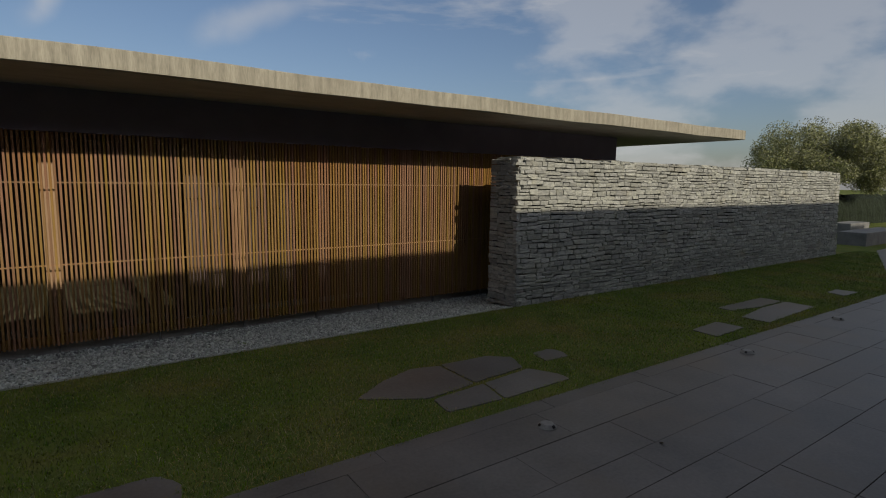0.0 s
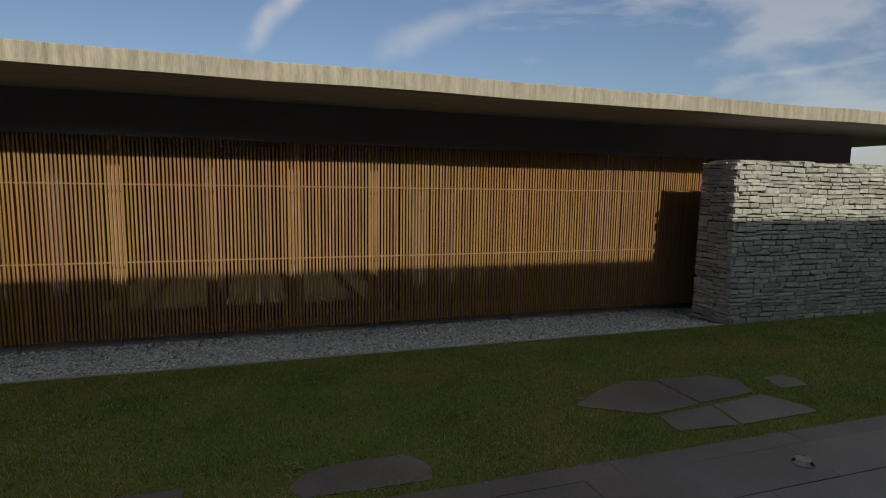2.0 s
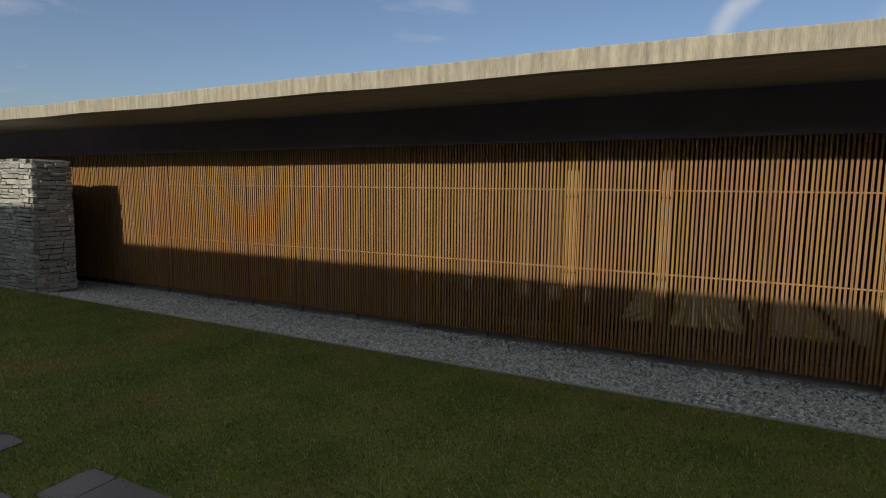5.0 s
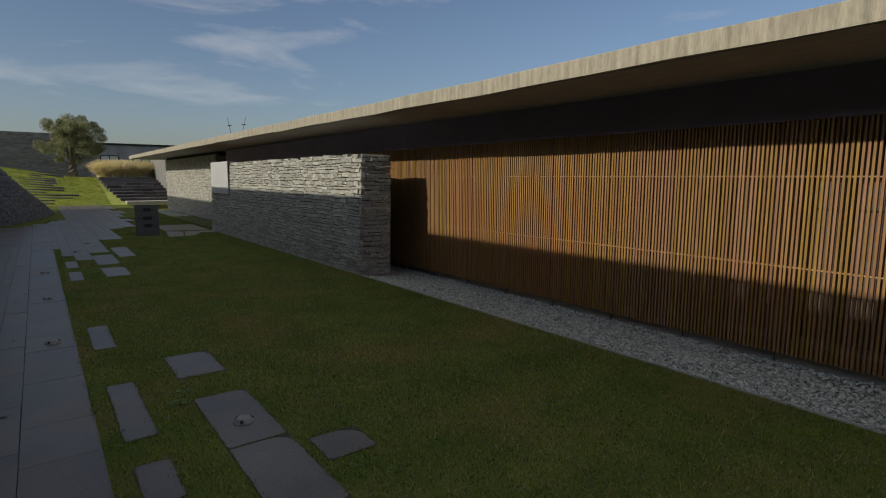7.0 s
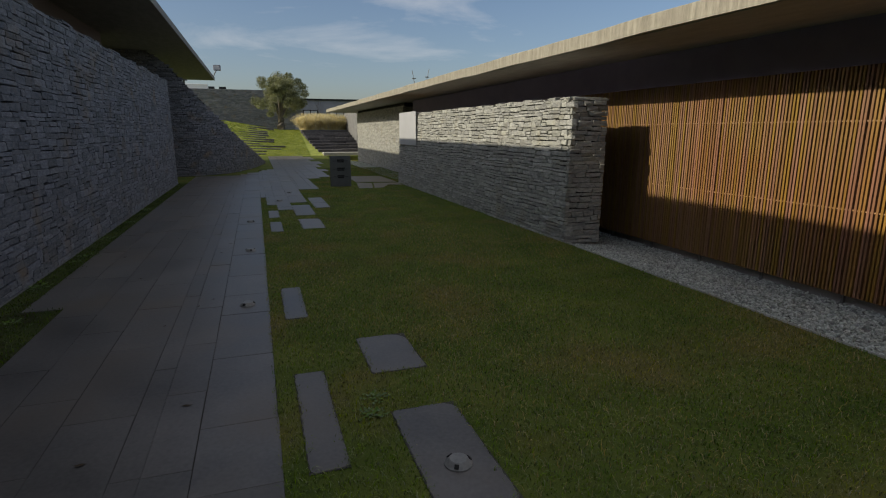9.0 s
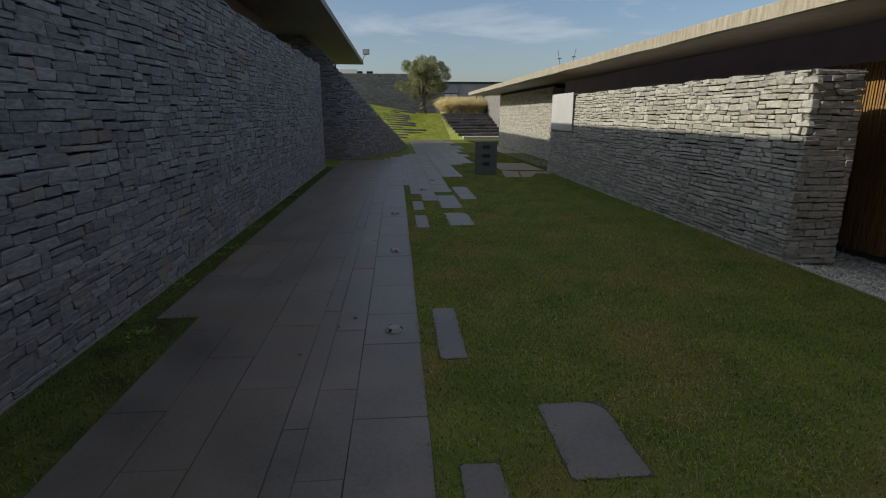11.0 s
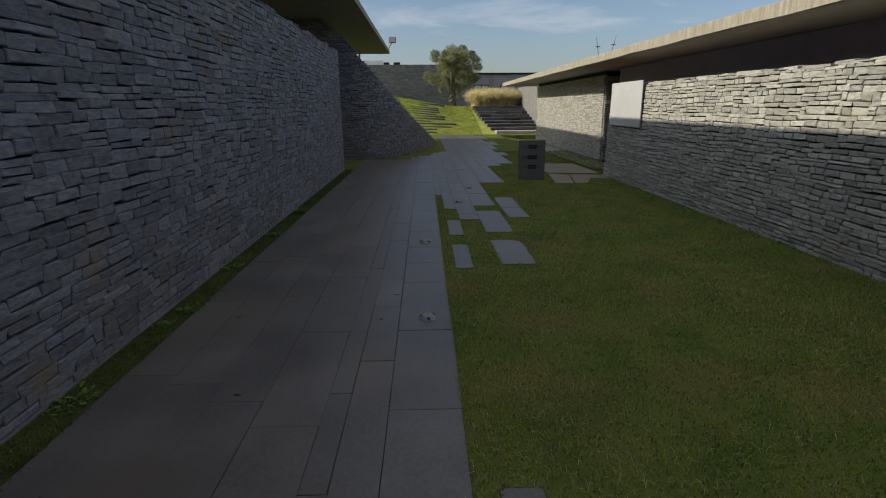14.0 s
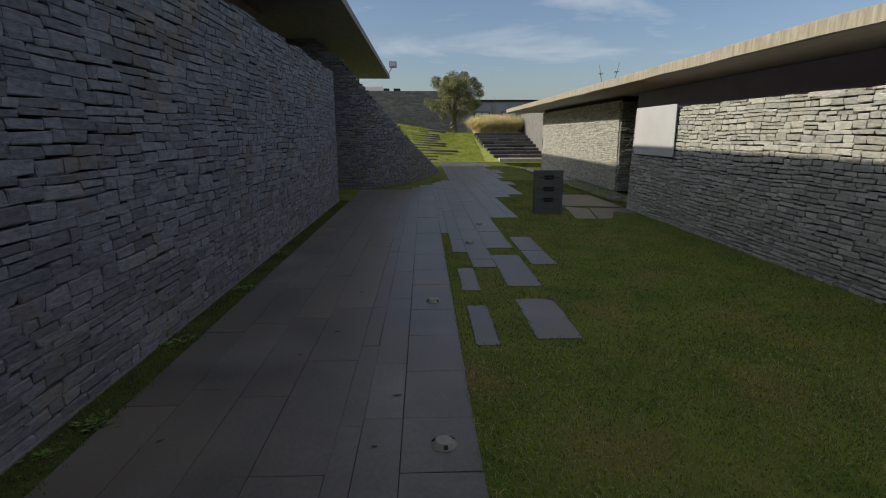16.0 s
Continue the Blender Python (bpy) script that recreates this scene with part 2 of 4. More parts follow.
WEED = material("weed_leaves", (0.07, 0.13, 0.025), (0.15, 0.22, 0.06), 8, 0.7, 0.0, 30, 0.3)
SAND = material("joint_sand", (0.03, 0.029, 0.027), (0.09, 0.084, 0.075), 3, 0.95, 0.3, 60)
# verge soil and blades darkened: the wall-foot shade is in their colours
SHADED_SOIL = material("shade_toned_soil", (0.036, 0.050, 0.014), (0.088, 0.100, 0.030), 5, 0.95, 0.8, 60, 0.0, (0.03, 0.022, 0.014), 2.2, bump_dist=0.02, spec=0.1)
SHADED_BLADE = material("shade_toned_blades", (0.030, 0.060, 0.012), (0.105, 0.140, 0.030), 2.5, 0.85, 0.0, 22, 0.4, spec=0.1)
# PLANTER concrete toned down, which puts the benches' shade into the colour
BENCH = material("toned_down_concrete", (0.13, 0.13, 0.125), (0.22, 0.22, 0.21), 4, 0.85, 0.3, 40)
WHITE = material("white_metal", (0.7, 0.7, 0.7), (0.8, 0.8, 0.8), 2, 0.4, 0.0)


# ---- mesh helpers ----
def mesh_of(name, verts, faces, mat, smooth=False):
    me = bpy.data.meshes.new(name)
    me.from_pydata([tuple(v) for v in verts], [], faces)
    me.materials.append(mat)
    if smooth:
        me.polygons.foreach_set("use_smooth", [True] * len(me.polygons))
    me.update()
    return me


def arrays(name, verts, loops, size, mat):
    """A large mesh from numpy arrays; size: corners a face."""
    me = bpy.data.meshes.new(name)
    verts = np.asarray(verts, np.float32)
    loops = np.asarray(loops, np.int32)
    me.vertices.add(len(verts))
    me.vertices.foreach_set("co", verts.ravel())
    me.loops.add(loops.size)
    me.loops.foreach_set("vertex_index", loops.ravel())
    count = loops.size // size
    me.polygons.add(count)
    me.polygons.foreach_set("loop_start", np.arange(count, dtype=np.int32) * size)
    me.polygons.foreach_set("use_smooth", np.zeros(count, bool))
    me.materials.append(mat)
    me.update(calc_edges=True)
    me.validate()
    return me


def under(ob, parent):
    ob.parent = parent
    return ob


def box_bm(bm, x0, y0, z0, x1, y1, z1, bevel=0.0):
    r = bmesh.ops.create_cube(bm, size=1.0, matrix=Matrix.Translation(((x0 + x1) / 2, (y0 + y1) / 2, (z0 + z1) / 2)) @ Matrix.Diagonal((x1 - x0, y1 - y0, z1 - z0, 1)))
    if bevel:
        es = list({e for v in r["verts"] for e in v.link_edges})
        bmesh.ops.bevel(bm, geom=es, offset=bevel, segments=2, affect="EDGES", profile=0.6)


def part(name, bm, mat, parent=None, label="", m=None):
    me = bpy.data.meshes.new(name)
    bm.to_mesh(me)
    bm.free()
    me.materials.append(mat)
    ob = new(name, me)
    if m is not None:
        ob.matrix_world = m
    if parent:
        ob.parent = parent
    if label:
        ob["label"] = label
    return ob


def box(name, x0, y0, z0, x1, y1, z1, mat, parent=None, bevel=0.0, label=""):
    bm = bmesh.new()
    box_bm(bm, x0, y0, z0, x1, y1, z1, bevel)
    return part(name, bm, mat, parent, label)


def tube_bm(bm, pts, radii, sides=8):
    """A tapered tube along points."""
    rings = []
    for i, p in enumerate(pts):
        a = Vector(pts[min(i + 1, len(pts) - 1)]) - Vector(pts[max(i - 1, 0)])
        q = a.to_track_quat("Z", "Y")
        rings.append([bm.verts.new(Vector(p) + q @ Vector((radii[i] * math.cos(2 * math.pi * k / sides), radii[i] * math.sin(2 * math.pi * k / sides), 0))) for k in range(sides)])
    for r, s in zip(rings, rings[1:]):
        for k in range(sides):
            bm.faces.new((r[k], r[(k + 1) % sides], s[(k + 1) % sides], s[k]))
    bm.faces.new(rings[0][::-1])
    bm.faces.new(rings[-1])


# ---- stones ----
rng = np.random.default_rng(4)


def stone_shape(k):
    """One rough stone in a unit box: a hewn front of 4 x 4 points with worn edges, and four sides."""
    r = np.random.default_rng(100 + k)
    us, vs = np.array([-0.5, -0.45, 0.45, 0.5]), np.array([-0.5, -0.38, 0.38, 0.5])
    us[1:3] += r.uniform(-0.10, 0.10, 2) * np.array([0.3, 0.3])
    slope, lean = r.uniform(-0.11, 0.11), r.uniform(-0.10, 0.10)
    ends, wedge = r.uniform(-0.11, 0.11, 2), r.uniform(-0.18, 0.18)
    front = []
    for j, v in enumerate(vs):
        for i, u in enumerate(us):
            edge = (i in (0, 3)) + (j in (0, 3))
            front.append([u + r.uniform(-0.012, 0.012) + ends[int(u > 0)] * v, v * (1 + wedge * u) + r.uniform(-0.08, 0.08), 1 + slope * u + lean * v - 0.16 * (edge == 1) * r.uniform(0.4, 1.3) - 0.34 * (edge == 2) + r.uniform(-0.09, 0.09)])
    ring = [0, 1, 2, 3, 7, 11, 15, 14, 13, 12, 8, 4]
    back = [[front[i][0], front[i][1], -0.6] for i in ring]
    faces = [(j * 4 + i, j * 4 + i + 1, j * 4 + i + 5, j * 4 + i + 4) for j in range(3) for i in range(3)]
    for a in range(12):
        b = (a + 1) % 12
        faces.append((ring[b], ring[a], 16 + a, 16 + b))
    return np.array(front + back), faces


SHAPES = [stone_shape(k) for k in range(40)]


def courses(length, top, low=0.045, high=0.10, short=0.10, long=0.46, seed=0, gap=0.009):
    """Stones of a coursed rubble face: middle along, middle height, width, height, depth. top: height by distance along."""
    r = np.random.default_rng(seed)
    out, z, hmax = [], 0.0, max(top(length * i / 20) for i in range(21))
    while z < hmax - 0.02:
        h = r.uniform(low, high) * (1.25 if r.random() < 0.12 else 1)
        s = -r.uniform(0, 0.2)
        while s < length:
            w = min(r.uniform(short, long), r.uniform(short, long) + 0.06)
            if h < 0.06:
                w *= 1.25
            a, b = max(s, 0), min(s + w, length)
            limit = top((a + b) / 2)
            if b - a > 0.05 and z < limit - 0.02:
                hh = min(h, limit - z + r.uniform(-0.01, 0.02))
                if r.random() < 0.2 and hh > 0.085:
                    cut = r.uniform(0.4, 0.6)
                    out.append(((a + b) / 2, z + hh * cut / 2, b - a - gap, hh * cut - gap, r.uniform(0.038, 0.05)))
                    out.append(((a + b) / 2, z + hh * (1 + cut) / 2, b - a - gap, hh * (1 - cut) - gap, r.uniform(0.038, 0.05)))
                else:
                    out.append(((a + b) / 2, z + hh / 2 + r.uniform(-0.005, 0.005), b - a - gap, hh - gap, r.uniform(0.040, 0.050)))
            s += w
        z += h
    wave = lambda s, z: 0.011 * math.sin(s * 2.3 + z * 4.0 + seed) + 0.008 * math.sin(s * 6.1 - z * 7.0)
    return [(s, z + wave(s, z) * min(1, z * 6, max(0, hmax - z) * 6), w, h, d) for s, z, w, h, d in out]


def lay(stones, place, parent, mat, near=None, seed=0):
    """Lays stones on a face. place(s, z): the point, the way along and the way out. near(point): built as objects of their own, 300 at most."""
    r = np.random.default_rng(seed)
    verts, loops, count, single = [], [], 0, 0
    shared = {}
    for s, z, w, h, d in stones:
        p, along, out_ = place(s, z)
        up = out_.cross(along) * -1
        if up.z < 0:
            up = -up
        k = int(r.integers(len(SHAPES)))
        tilt = r.normal(0, 0.014)
        a2, u2 = along + up * tilt, up - along * tilt
        if near and single < 300 and near(p):
            if k not in shared:
                shared[k] = mesh_of("stone", SHAPES[k][0], SHAPES[k][1], mat)
            ob = new("stone", shared[k])
            m = Matrix((a2 * w, u2 * h, out_ * d)).transposed().to_4x4()
            m.translation = p
            ob.matrix_world = m
            ob.parent = parent
            single += 1
        else:
            sh, fs = SHAPES[k]
            verts.append(np.array(p) + sh[:, :1] * w * np.array(a2) + sh[:, 1:2] * h * np.array(u2) + sh[:, 2:] * d * np.array(out_))
            loops.append(np.array(fs) + count)
            count += len(sh)
    if verts:
        ob = new("stones", arrays("stones", np.concatenate(verts), np.concatenate(loops), 4, mat))
        ob.parent = parent
        ob["kind"] = "stuff"
    return parent


def straight(p0, along, out_, batter, height):
    p0, along, out_ = Vector(p0), Vector(along), Vector(out_)
    return lambda s, z: (p0 + along * s + out_ * (batter * (1 - z / height)) + Vector((0, 0, z)), along, out_)


# ---- ground ----
GRAVEL_Y, SLAT_Y, WALL_Y = 5.90, 7.456, 6.02


def ground_z(x, y):
    if -42 < x < 12 and y > GRAVEL_Y + 0.01:
        return -0.075 - 0.19 * min(1.0, (y - GRAVEL_Y) / 1.4)
    return -0.004


xs = [-400, -150, -80, -50, -42.01, -41.99, -36, -32, -30] + [-28 + i for i in range(40)] + [11.99, 12.01, 16, 20, 30, 60, 150, 400]
ys = [-400, -100, -30, -8, -2, 0, 1.5, 3, 4.5, GRAVEL_Y, GRAVEL_Y + 0.015, 6.2, 6.6, 7.0, 7.5, 8, 12, 30, 100, 400]
gv = [(x, y, ground_z(x, y)) for x in xs for y in ys]
gf = [(i * len(ys) + j, (i + 1) * len(ys) + j, (i + 1) * len(ys) + j + 1, i * len(ys) + j + 1) for i in range(len(xs) - 1) for j in range(len(ys) - 1)]
ground = new("ground", mesh_of("ground", gv, gf, LAWN))
tagged(ground, "mown green lawn with yellowed dry patches", "ground", kind="structure")

# ---- northern pavilion: roof, slatted screen, room behind it ----
ROOF_Y, ROOF_E, ROOF_W = 5.98, 12.1, -41.8


def roof_top(x):
    return 3.03 + 0.003 * min(10, max(0, -8 - x)) + 0.016 * math.exp(-((x + 2.5) / 5.0) ** 2)


n = 60
rx = [ROOF_W + (ROOF_E - ROOF_W) * i / n for i in range(n + 1)]
rv, rf = [], []
for x in rx:
    t = roof_top(x)
    wob = 0.006 * math.sin(x * 1.7) + 0.005 * math.sin(x * 4.1 + 1)
    rv += [(x, ROOF_Y, t - 0.19 + wob), (x, ROOF_Y, t - 0.012 + wob), (x, ROOF_Y + 0.015, t + wob), (x, 16, t), (x, 16, t - 0.19)]
for i in range(n):
    for k in range(3):
        a = i * 5 + k
        rf.append((a, a + 5, a + 6, a + 1))
rf += [(0, 1, 2, 3, 4), tuple(n * 5 + k for k in (4, 3, 2, 1, 0))]
roof = tagged(new("roof_north", mesh_of("roof_north", rv, rf, CONCRETE)), "thin board-marked concrete roof slab with a stained edge", "roof", kind="structure")
sv, sf = [], []
for x in rx:
    t = roof_top(x) - 0.19
    sv += [(x, ROOF_Y + 0.002, t + 0.004), (x, ROOF_Y + 0.05, t), (x, ROOF_Y + 0.06, t + 0.02), (x, ROOF_Y + 0.08, t + 0.02), (x, ROOF_Y + 0.09, t), (x, 16, t)]
for i in range(n):
    for k in range(5):
        a = i * 6 + k
        sf.append((a, a + 1, a + 7, a + 6))
under(new("soffit", mesh_of("soffit", sv, sf, SOFFIT)), roof)

SLAT_TOP, SLAT_FOOT, PITCH = 2.36, -0.065, 0.04375
screen = tagged(new("slatted_screen"), "tall screen of thin upright hardwood slats, weathered orange brown", "screen", kind="structure")
screen.location = (0, SLAT_Y, 0)
bm = bmesh.new()
box_bm(bm, -0.0122, 0, SLAT_FOOT, 0.0122, 0.040, SLAT_TOP, 0.003)
slat_me = bpy.data.meshes.new("slat")
bm.to_mesh(slat_me)
bm.free()
slat_me.materials.append(WOOD)
bx = [(-1, 0), (1, 0), (1, 1), (-1, 1)]
jv, jf, cnt, single = [], [], 0, 0
x = -26.0
r = np.random.default_rng(8)
while x < 9.8:
    jx, jy = r.normal(0, 0.0018), r.normal(0, 0.002)
    if -7.1 < x < 6.0 and single < 300:
        ob = new("slat", slat_me)
        ob.location = (x + jx, jy, r.normal(0, 0.004))
        ob.parent = screen
        single += 1
    else:
        for z in (SLAT_FOOT, SLAT_TOP):
            for a, b in bx:
                jv.append((x + jx + a * 0.0122, jy + b * 0.040, z))
        jf += [(cnt + k, cnt + (k + 1) % 4, cnt + 4 + (k + 1) % 4, cnt + 4 + k) for k in range(4)] + [(cnt + 3, cnt + 2, cnt + 1, cnt), (cnt + 4, cnt + 5, cnt + 6, cnt + 7)]
        cnt += 8
    x += PITCH
ob = under(new("slats", mesh_of("slats", jv, jf, WOOD)), screen)
ob["kind"] = "stuff"
for z in (1.80, 0.865):
    under(box("rail", -26, 0.012, z - 0.007, 9.8, 0.030, z + 0.007, WOOD_POST), screen)
px = -2.28 - 1.05 * 22
while px < 9.7:
    post = under(box("post", px - 0.075, 0.20, -0.06, px + 0.075, 0.243, SLAT_TOP + 0.2, WOOD_POST, bevel=0.004), screen)
    for bz in (1.72, 0.80):
        for bx_ in (-0.045, 0.045):
            bm = bmesh.new()
            tube_bm(bm, [(px + bx_, 0.194, bz), (px + bx_, 0.205, bz)], [0.009, 0.009], 8)
            part("bolt", bm, BLACK, post)
    px += 1.05
under(box("base_board", -26, 0.05, -0.055, 9.8, 0.09, 0.05, WOOD), screen)
# posts of steel that carry the screen off the bed
px = -2.28 - 1.05 * 22
while px < 9.7:
    under(box("foot", px - 0.012, 0.08, -0.25, px + 0.012, 0.12, -0.062, STEEL), screen)
    px += 1.05

# added panel above the slats, its pale tone brightens the dim recess
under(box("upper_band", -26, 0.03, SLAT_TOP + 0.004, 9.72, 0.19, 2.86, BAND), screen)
# dark walls added here stand in for the unlit glazed interior
core = tagged(new("wall_north", None), "dark backing walls added behind the slats in place of an unlit room", "wall", kind="structure")
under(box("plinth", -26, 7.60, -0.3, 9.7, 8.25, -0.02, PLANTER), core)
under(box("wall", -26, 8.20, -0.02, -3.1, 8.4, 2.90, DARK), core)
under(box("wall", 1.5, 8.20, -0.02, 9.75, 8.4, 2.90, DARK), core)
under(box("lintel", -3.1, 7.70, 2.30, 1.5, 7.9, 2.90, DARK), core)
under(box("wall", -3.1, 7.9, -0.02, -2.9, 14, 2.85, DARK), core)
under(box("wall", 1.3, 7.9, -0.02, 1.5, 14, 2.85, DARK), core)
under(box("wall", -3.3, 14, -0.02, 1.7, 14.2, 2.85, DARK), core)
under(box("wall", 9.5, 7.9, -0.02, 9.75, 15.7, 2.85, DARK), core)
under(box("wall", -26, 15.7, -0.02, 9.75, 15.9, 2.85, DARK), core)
room_floor = box("floor", -2.9, 7.9, -0.06, 1.3, 14, -0.02, ROOM)
tagged(room_floor, "pale floor of the room behind the slats", "floor", kind="structure")


# ---- stone garden walls ----
def garden_wall(name, x0, x1, mat, seed, near, end_x, height=2.21, y=WALL_Y, thick=0.56, base=-0.03):
    """A free-standing dry-stone wall with a battered face to the south and one visible end."""
    bm = bmesh.new()
    vs = []
    ins, bat, ebat = 0.03, 0.09, 0.10
    lo, hi = (x0 - ebat, x1) if end_x == x0 else (x0, x1 + ebat)
    over = lambda s: max(0.0, x0 - (lo + s), (lo + s) - x1)
    for z, e in ((base, bat), (height - 0.03, 0.0)):
        xa, xb = (lo, hi) if e else (x0, x1)
        for a, b in ((xa + ins, y - e + ins), (xb - ins, y - e + ins), (xb - ins, y + thick - ins), (xa + ins, y + thick - ins)):
            vs.append(bm.verts.new((a, b, z)))
    for k in range(4):
        bm.faces.new((vs[k], vs[(k + 1) % 4], vs[4 + (k + 1) % 4], vs[4 + k]))
    bm.faces.new(vs[4:])
    bm.faces.new(vs[3::-1])
    ob = part(name, bm, JOINT)
    tagged(ob, "dry-stacked grey slate garden wall, sunlit above and shaded below", "stone wall", kind="structure")
    lay(courses(hi - lo, lambda s: (height + 0.012 * math.sin(s * 5.0)) * (1 - over(s) / ebat), seed=seed, low=0.036, high=0.084, short=0.09, long=0.36, gap=0.011), straight((lo, y, base), (1, 0, 0), (0, -1, 0), bat, height), ob, mat, near, seed)
    sign = 1 if end_x == x1 else -1
    lay(courses(thick + 0.08, lambda s: height, seed=seed + 1, low=0.042, high=0.092, short=0.12, long=0.36, gap=0.007), lambda s, z: (Vector((end_x + sign * (ebat * (1 - z / height) - 0.028), y - 0.02 - bat * (1 - z / height) + s, base + z)), Vector((0, 1, 0)), Vector((sign, 0, 0))), ob, mat, None, seed + 1)
    # cap stones
    r = np.random.default_rng(seed)
    caps, s = [], x0 + 0.02
    while s < x1 - 0.1:
        w = min(r.uniform(0.2, 0.55), x1 - s)
        caps.append((s + w / 2, thick / 2, w - 0.01, thick + r.uniform(-0.01, 0.04), r.uniform(0.02, 0.05)))
        s += w
    lay(caps, lambda s, v: (Vector((s, y + v, height - 0.035)), Vector((1, 0, 0)), Vector((0, 0, 1))), ob, mat, None, seed + 2)
    return ob


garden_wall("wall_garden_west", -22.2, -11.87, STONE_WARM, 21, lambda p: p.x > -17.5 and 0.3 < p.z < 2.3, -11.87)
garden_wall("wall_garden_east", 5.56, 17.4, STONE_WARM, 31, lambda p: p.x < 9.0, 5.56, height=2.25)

# western stone room under the same roof
bm = bmesh.new()
box_bm(bm, -38.7, 7.54, -0.2, -27.43, 9.9, 2.86)
west_room = tagged(part("wall_west_room", bm, JOINT), "coursed slate wall standing under the roof slab", "stone wall", kind="structure")
lay(courses(11.3, lambda s: 2.9, seed=41, low=0.05, high=0.085, short=0.1, long=0.3, gap=0.007), straight((-38.7, 7.5, -0.15), (1, 0, 0), (0, -1, 0), 0.0, 2.9), west_room, STONE_WARM, None, 41)
lay(courses(2.3, lambda s: 2.86, seed=42, low=0.05, high=0.09), straight((-27.4, 7.5, -0.15), (0, 1, 0), (1, 0, 0), 0.0, 2.7), west_room, STONE_WARM, None, 42)

# ---- southern building ----
S_Y, S_H, S_END = -1.07, 3.22, -23.9
bm = bmesh.new()
box_bm(bm, S_END + 0.03, S_Y - 0.6, -0.1, 20.0, S_Y - 0.03, S_H - 0.02)
wall_s = tagged(part("wall_south", bm, JOINT), "tall dry-stacked blue-grey slate wall in shade", "stone wall", kind="structure")
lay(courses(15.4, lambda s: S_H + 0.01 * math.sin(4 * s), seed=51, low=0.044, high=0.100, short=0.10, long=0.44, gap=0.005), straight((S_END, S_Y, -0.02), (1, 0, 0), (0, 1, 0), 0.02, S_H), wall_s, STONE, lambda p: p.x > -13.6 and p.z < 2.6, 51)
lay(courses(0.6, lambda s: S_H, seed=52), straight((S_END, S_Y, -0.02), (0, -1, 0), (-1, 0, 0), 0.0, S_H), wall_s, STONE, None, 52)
SR_Y, SR_Z, SR_W = -0.50, 4.45, -38.8
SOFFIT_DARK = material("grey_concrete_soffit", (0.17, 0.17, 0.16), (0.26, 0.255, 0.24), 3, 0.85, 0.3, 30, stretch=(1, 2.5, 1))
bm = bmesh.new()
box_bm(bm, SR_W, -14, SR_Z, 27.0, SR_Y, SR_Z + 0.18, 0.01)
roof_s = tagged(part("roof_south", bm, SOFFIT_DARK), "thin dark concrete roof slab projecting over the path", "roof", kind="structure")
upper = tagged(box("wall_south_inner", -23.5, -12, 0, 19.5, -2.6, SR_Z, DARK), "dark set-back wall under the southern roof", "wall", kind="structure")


# curved ramped wall west of it
def curve_point(s):
    pts = CURVE
    seg = [0.0]
    for a, b in zip(pts, pts[1:]):
        seg.append(seg[-1] + math.dist(a[:2], b[:2]))
    s = min(max(s, 0), seg[-1] - 1e-4)
    for i in range(len(pts) - 1):
        if s <= seg[i + 1]:
            f = (s - seg[i]) / (seg[i + 1] - seg[i])
            a, b = pts[i], pts[i + 1]
            return [a[k] + f * (b[k] - a[k]) for k in range(3)], Vector((b[0] - a[0], b[1] - a[1], 0)).normalized(), seg[-1]


RAW = [(-26.9, -4.2, 4.5), (-26.9, -2.6, 4.5), (-26.95, -1.68, 4.25), (-27.2, -0.53, 3.0), (-28.2, 0.35, 1.95), (-29.8, 0.9, 1.25), (-32.0, 1.4, 0.65), (-35.2, 1.85, 0.05)]
CURVE = []
for i in range(len(RAW) - 1):
    p0, p1, p2, p3 = RAW[max(i - 1, 0)], RAW[i], RAW[i + 1], RAW[min(i + 2, len(RAW) - 1)]
    for j in range(6):
        t = j / 6
        CURVE.append(tuple(0.5 * (2 * b + (c - a) * t + (2 * a - 5 * b + 4 * c - d) * t * t + (3 * b - a - 3 * c + d) * t ** 3) for a, b, c, d in zip(p0, p1, p2, p3)))
CURVE.append(RAW[-1])
CLEN = curve_point(0)[2]
bm = bmesh.new()
rings = []
for i in range(61):
    (cx, cy, ch), al, _ = curve_point(CLEN * i / 60)
    nn = Vector((al.y, -al.x, 0))
    if nn.x < 0 and abs(nn.x) > abs(nn.y):
        nn = -nn
    a, b = Vector((cx, cy, 0)) - nn * 0.03, Vector((cx, cy, 0)) - nn * 0.6
    rings.append([bm.verts.new((a.x, a.y, -0.1)), bm.verts.new((a.x, a.y, max(0, ch - 0.02))), bm.verts.new((b.x, b.y, max(0, ch - 0.02))), bm.verts.new((b.x, b.y, -0.1))])
for p, q in zip(rings, rings[1:]):
    for k in range(4):
        bm.faces.new((p[k], p[(k + 1) % 4], q[(k + 1) % 4], q[k]))
bmesh.ops.recalc_face_normals(bm, faces=bm.faces)
curved = tagged(part("wall_curved", bm, JOINT), "curved dry-stacked slate wall sinking into the ground", "stone wall", kind="structure")


def on_curve(s, z):
    (cx, cy, _), al, _ = curve_point(s)
    nn = Vector((al.y, -al.x, 0))
    return Vector((cx, cy, z)), al, nn


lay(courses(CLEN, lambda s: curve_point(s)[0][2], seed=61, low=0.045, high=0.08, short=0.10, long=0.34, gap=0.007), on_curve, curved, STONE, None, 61)

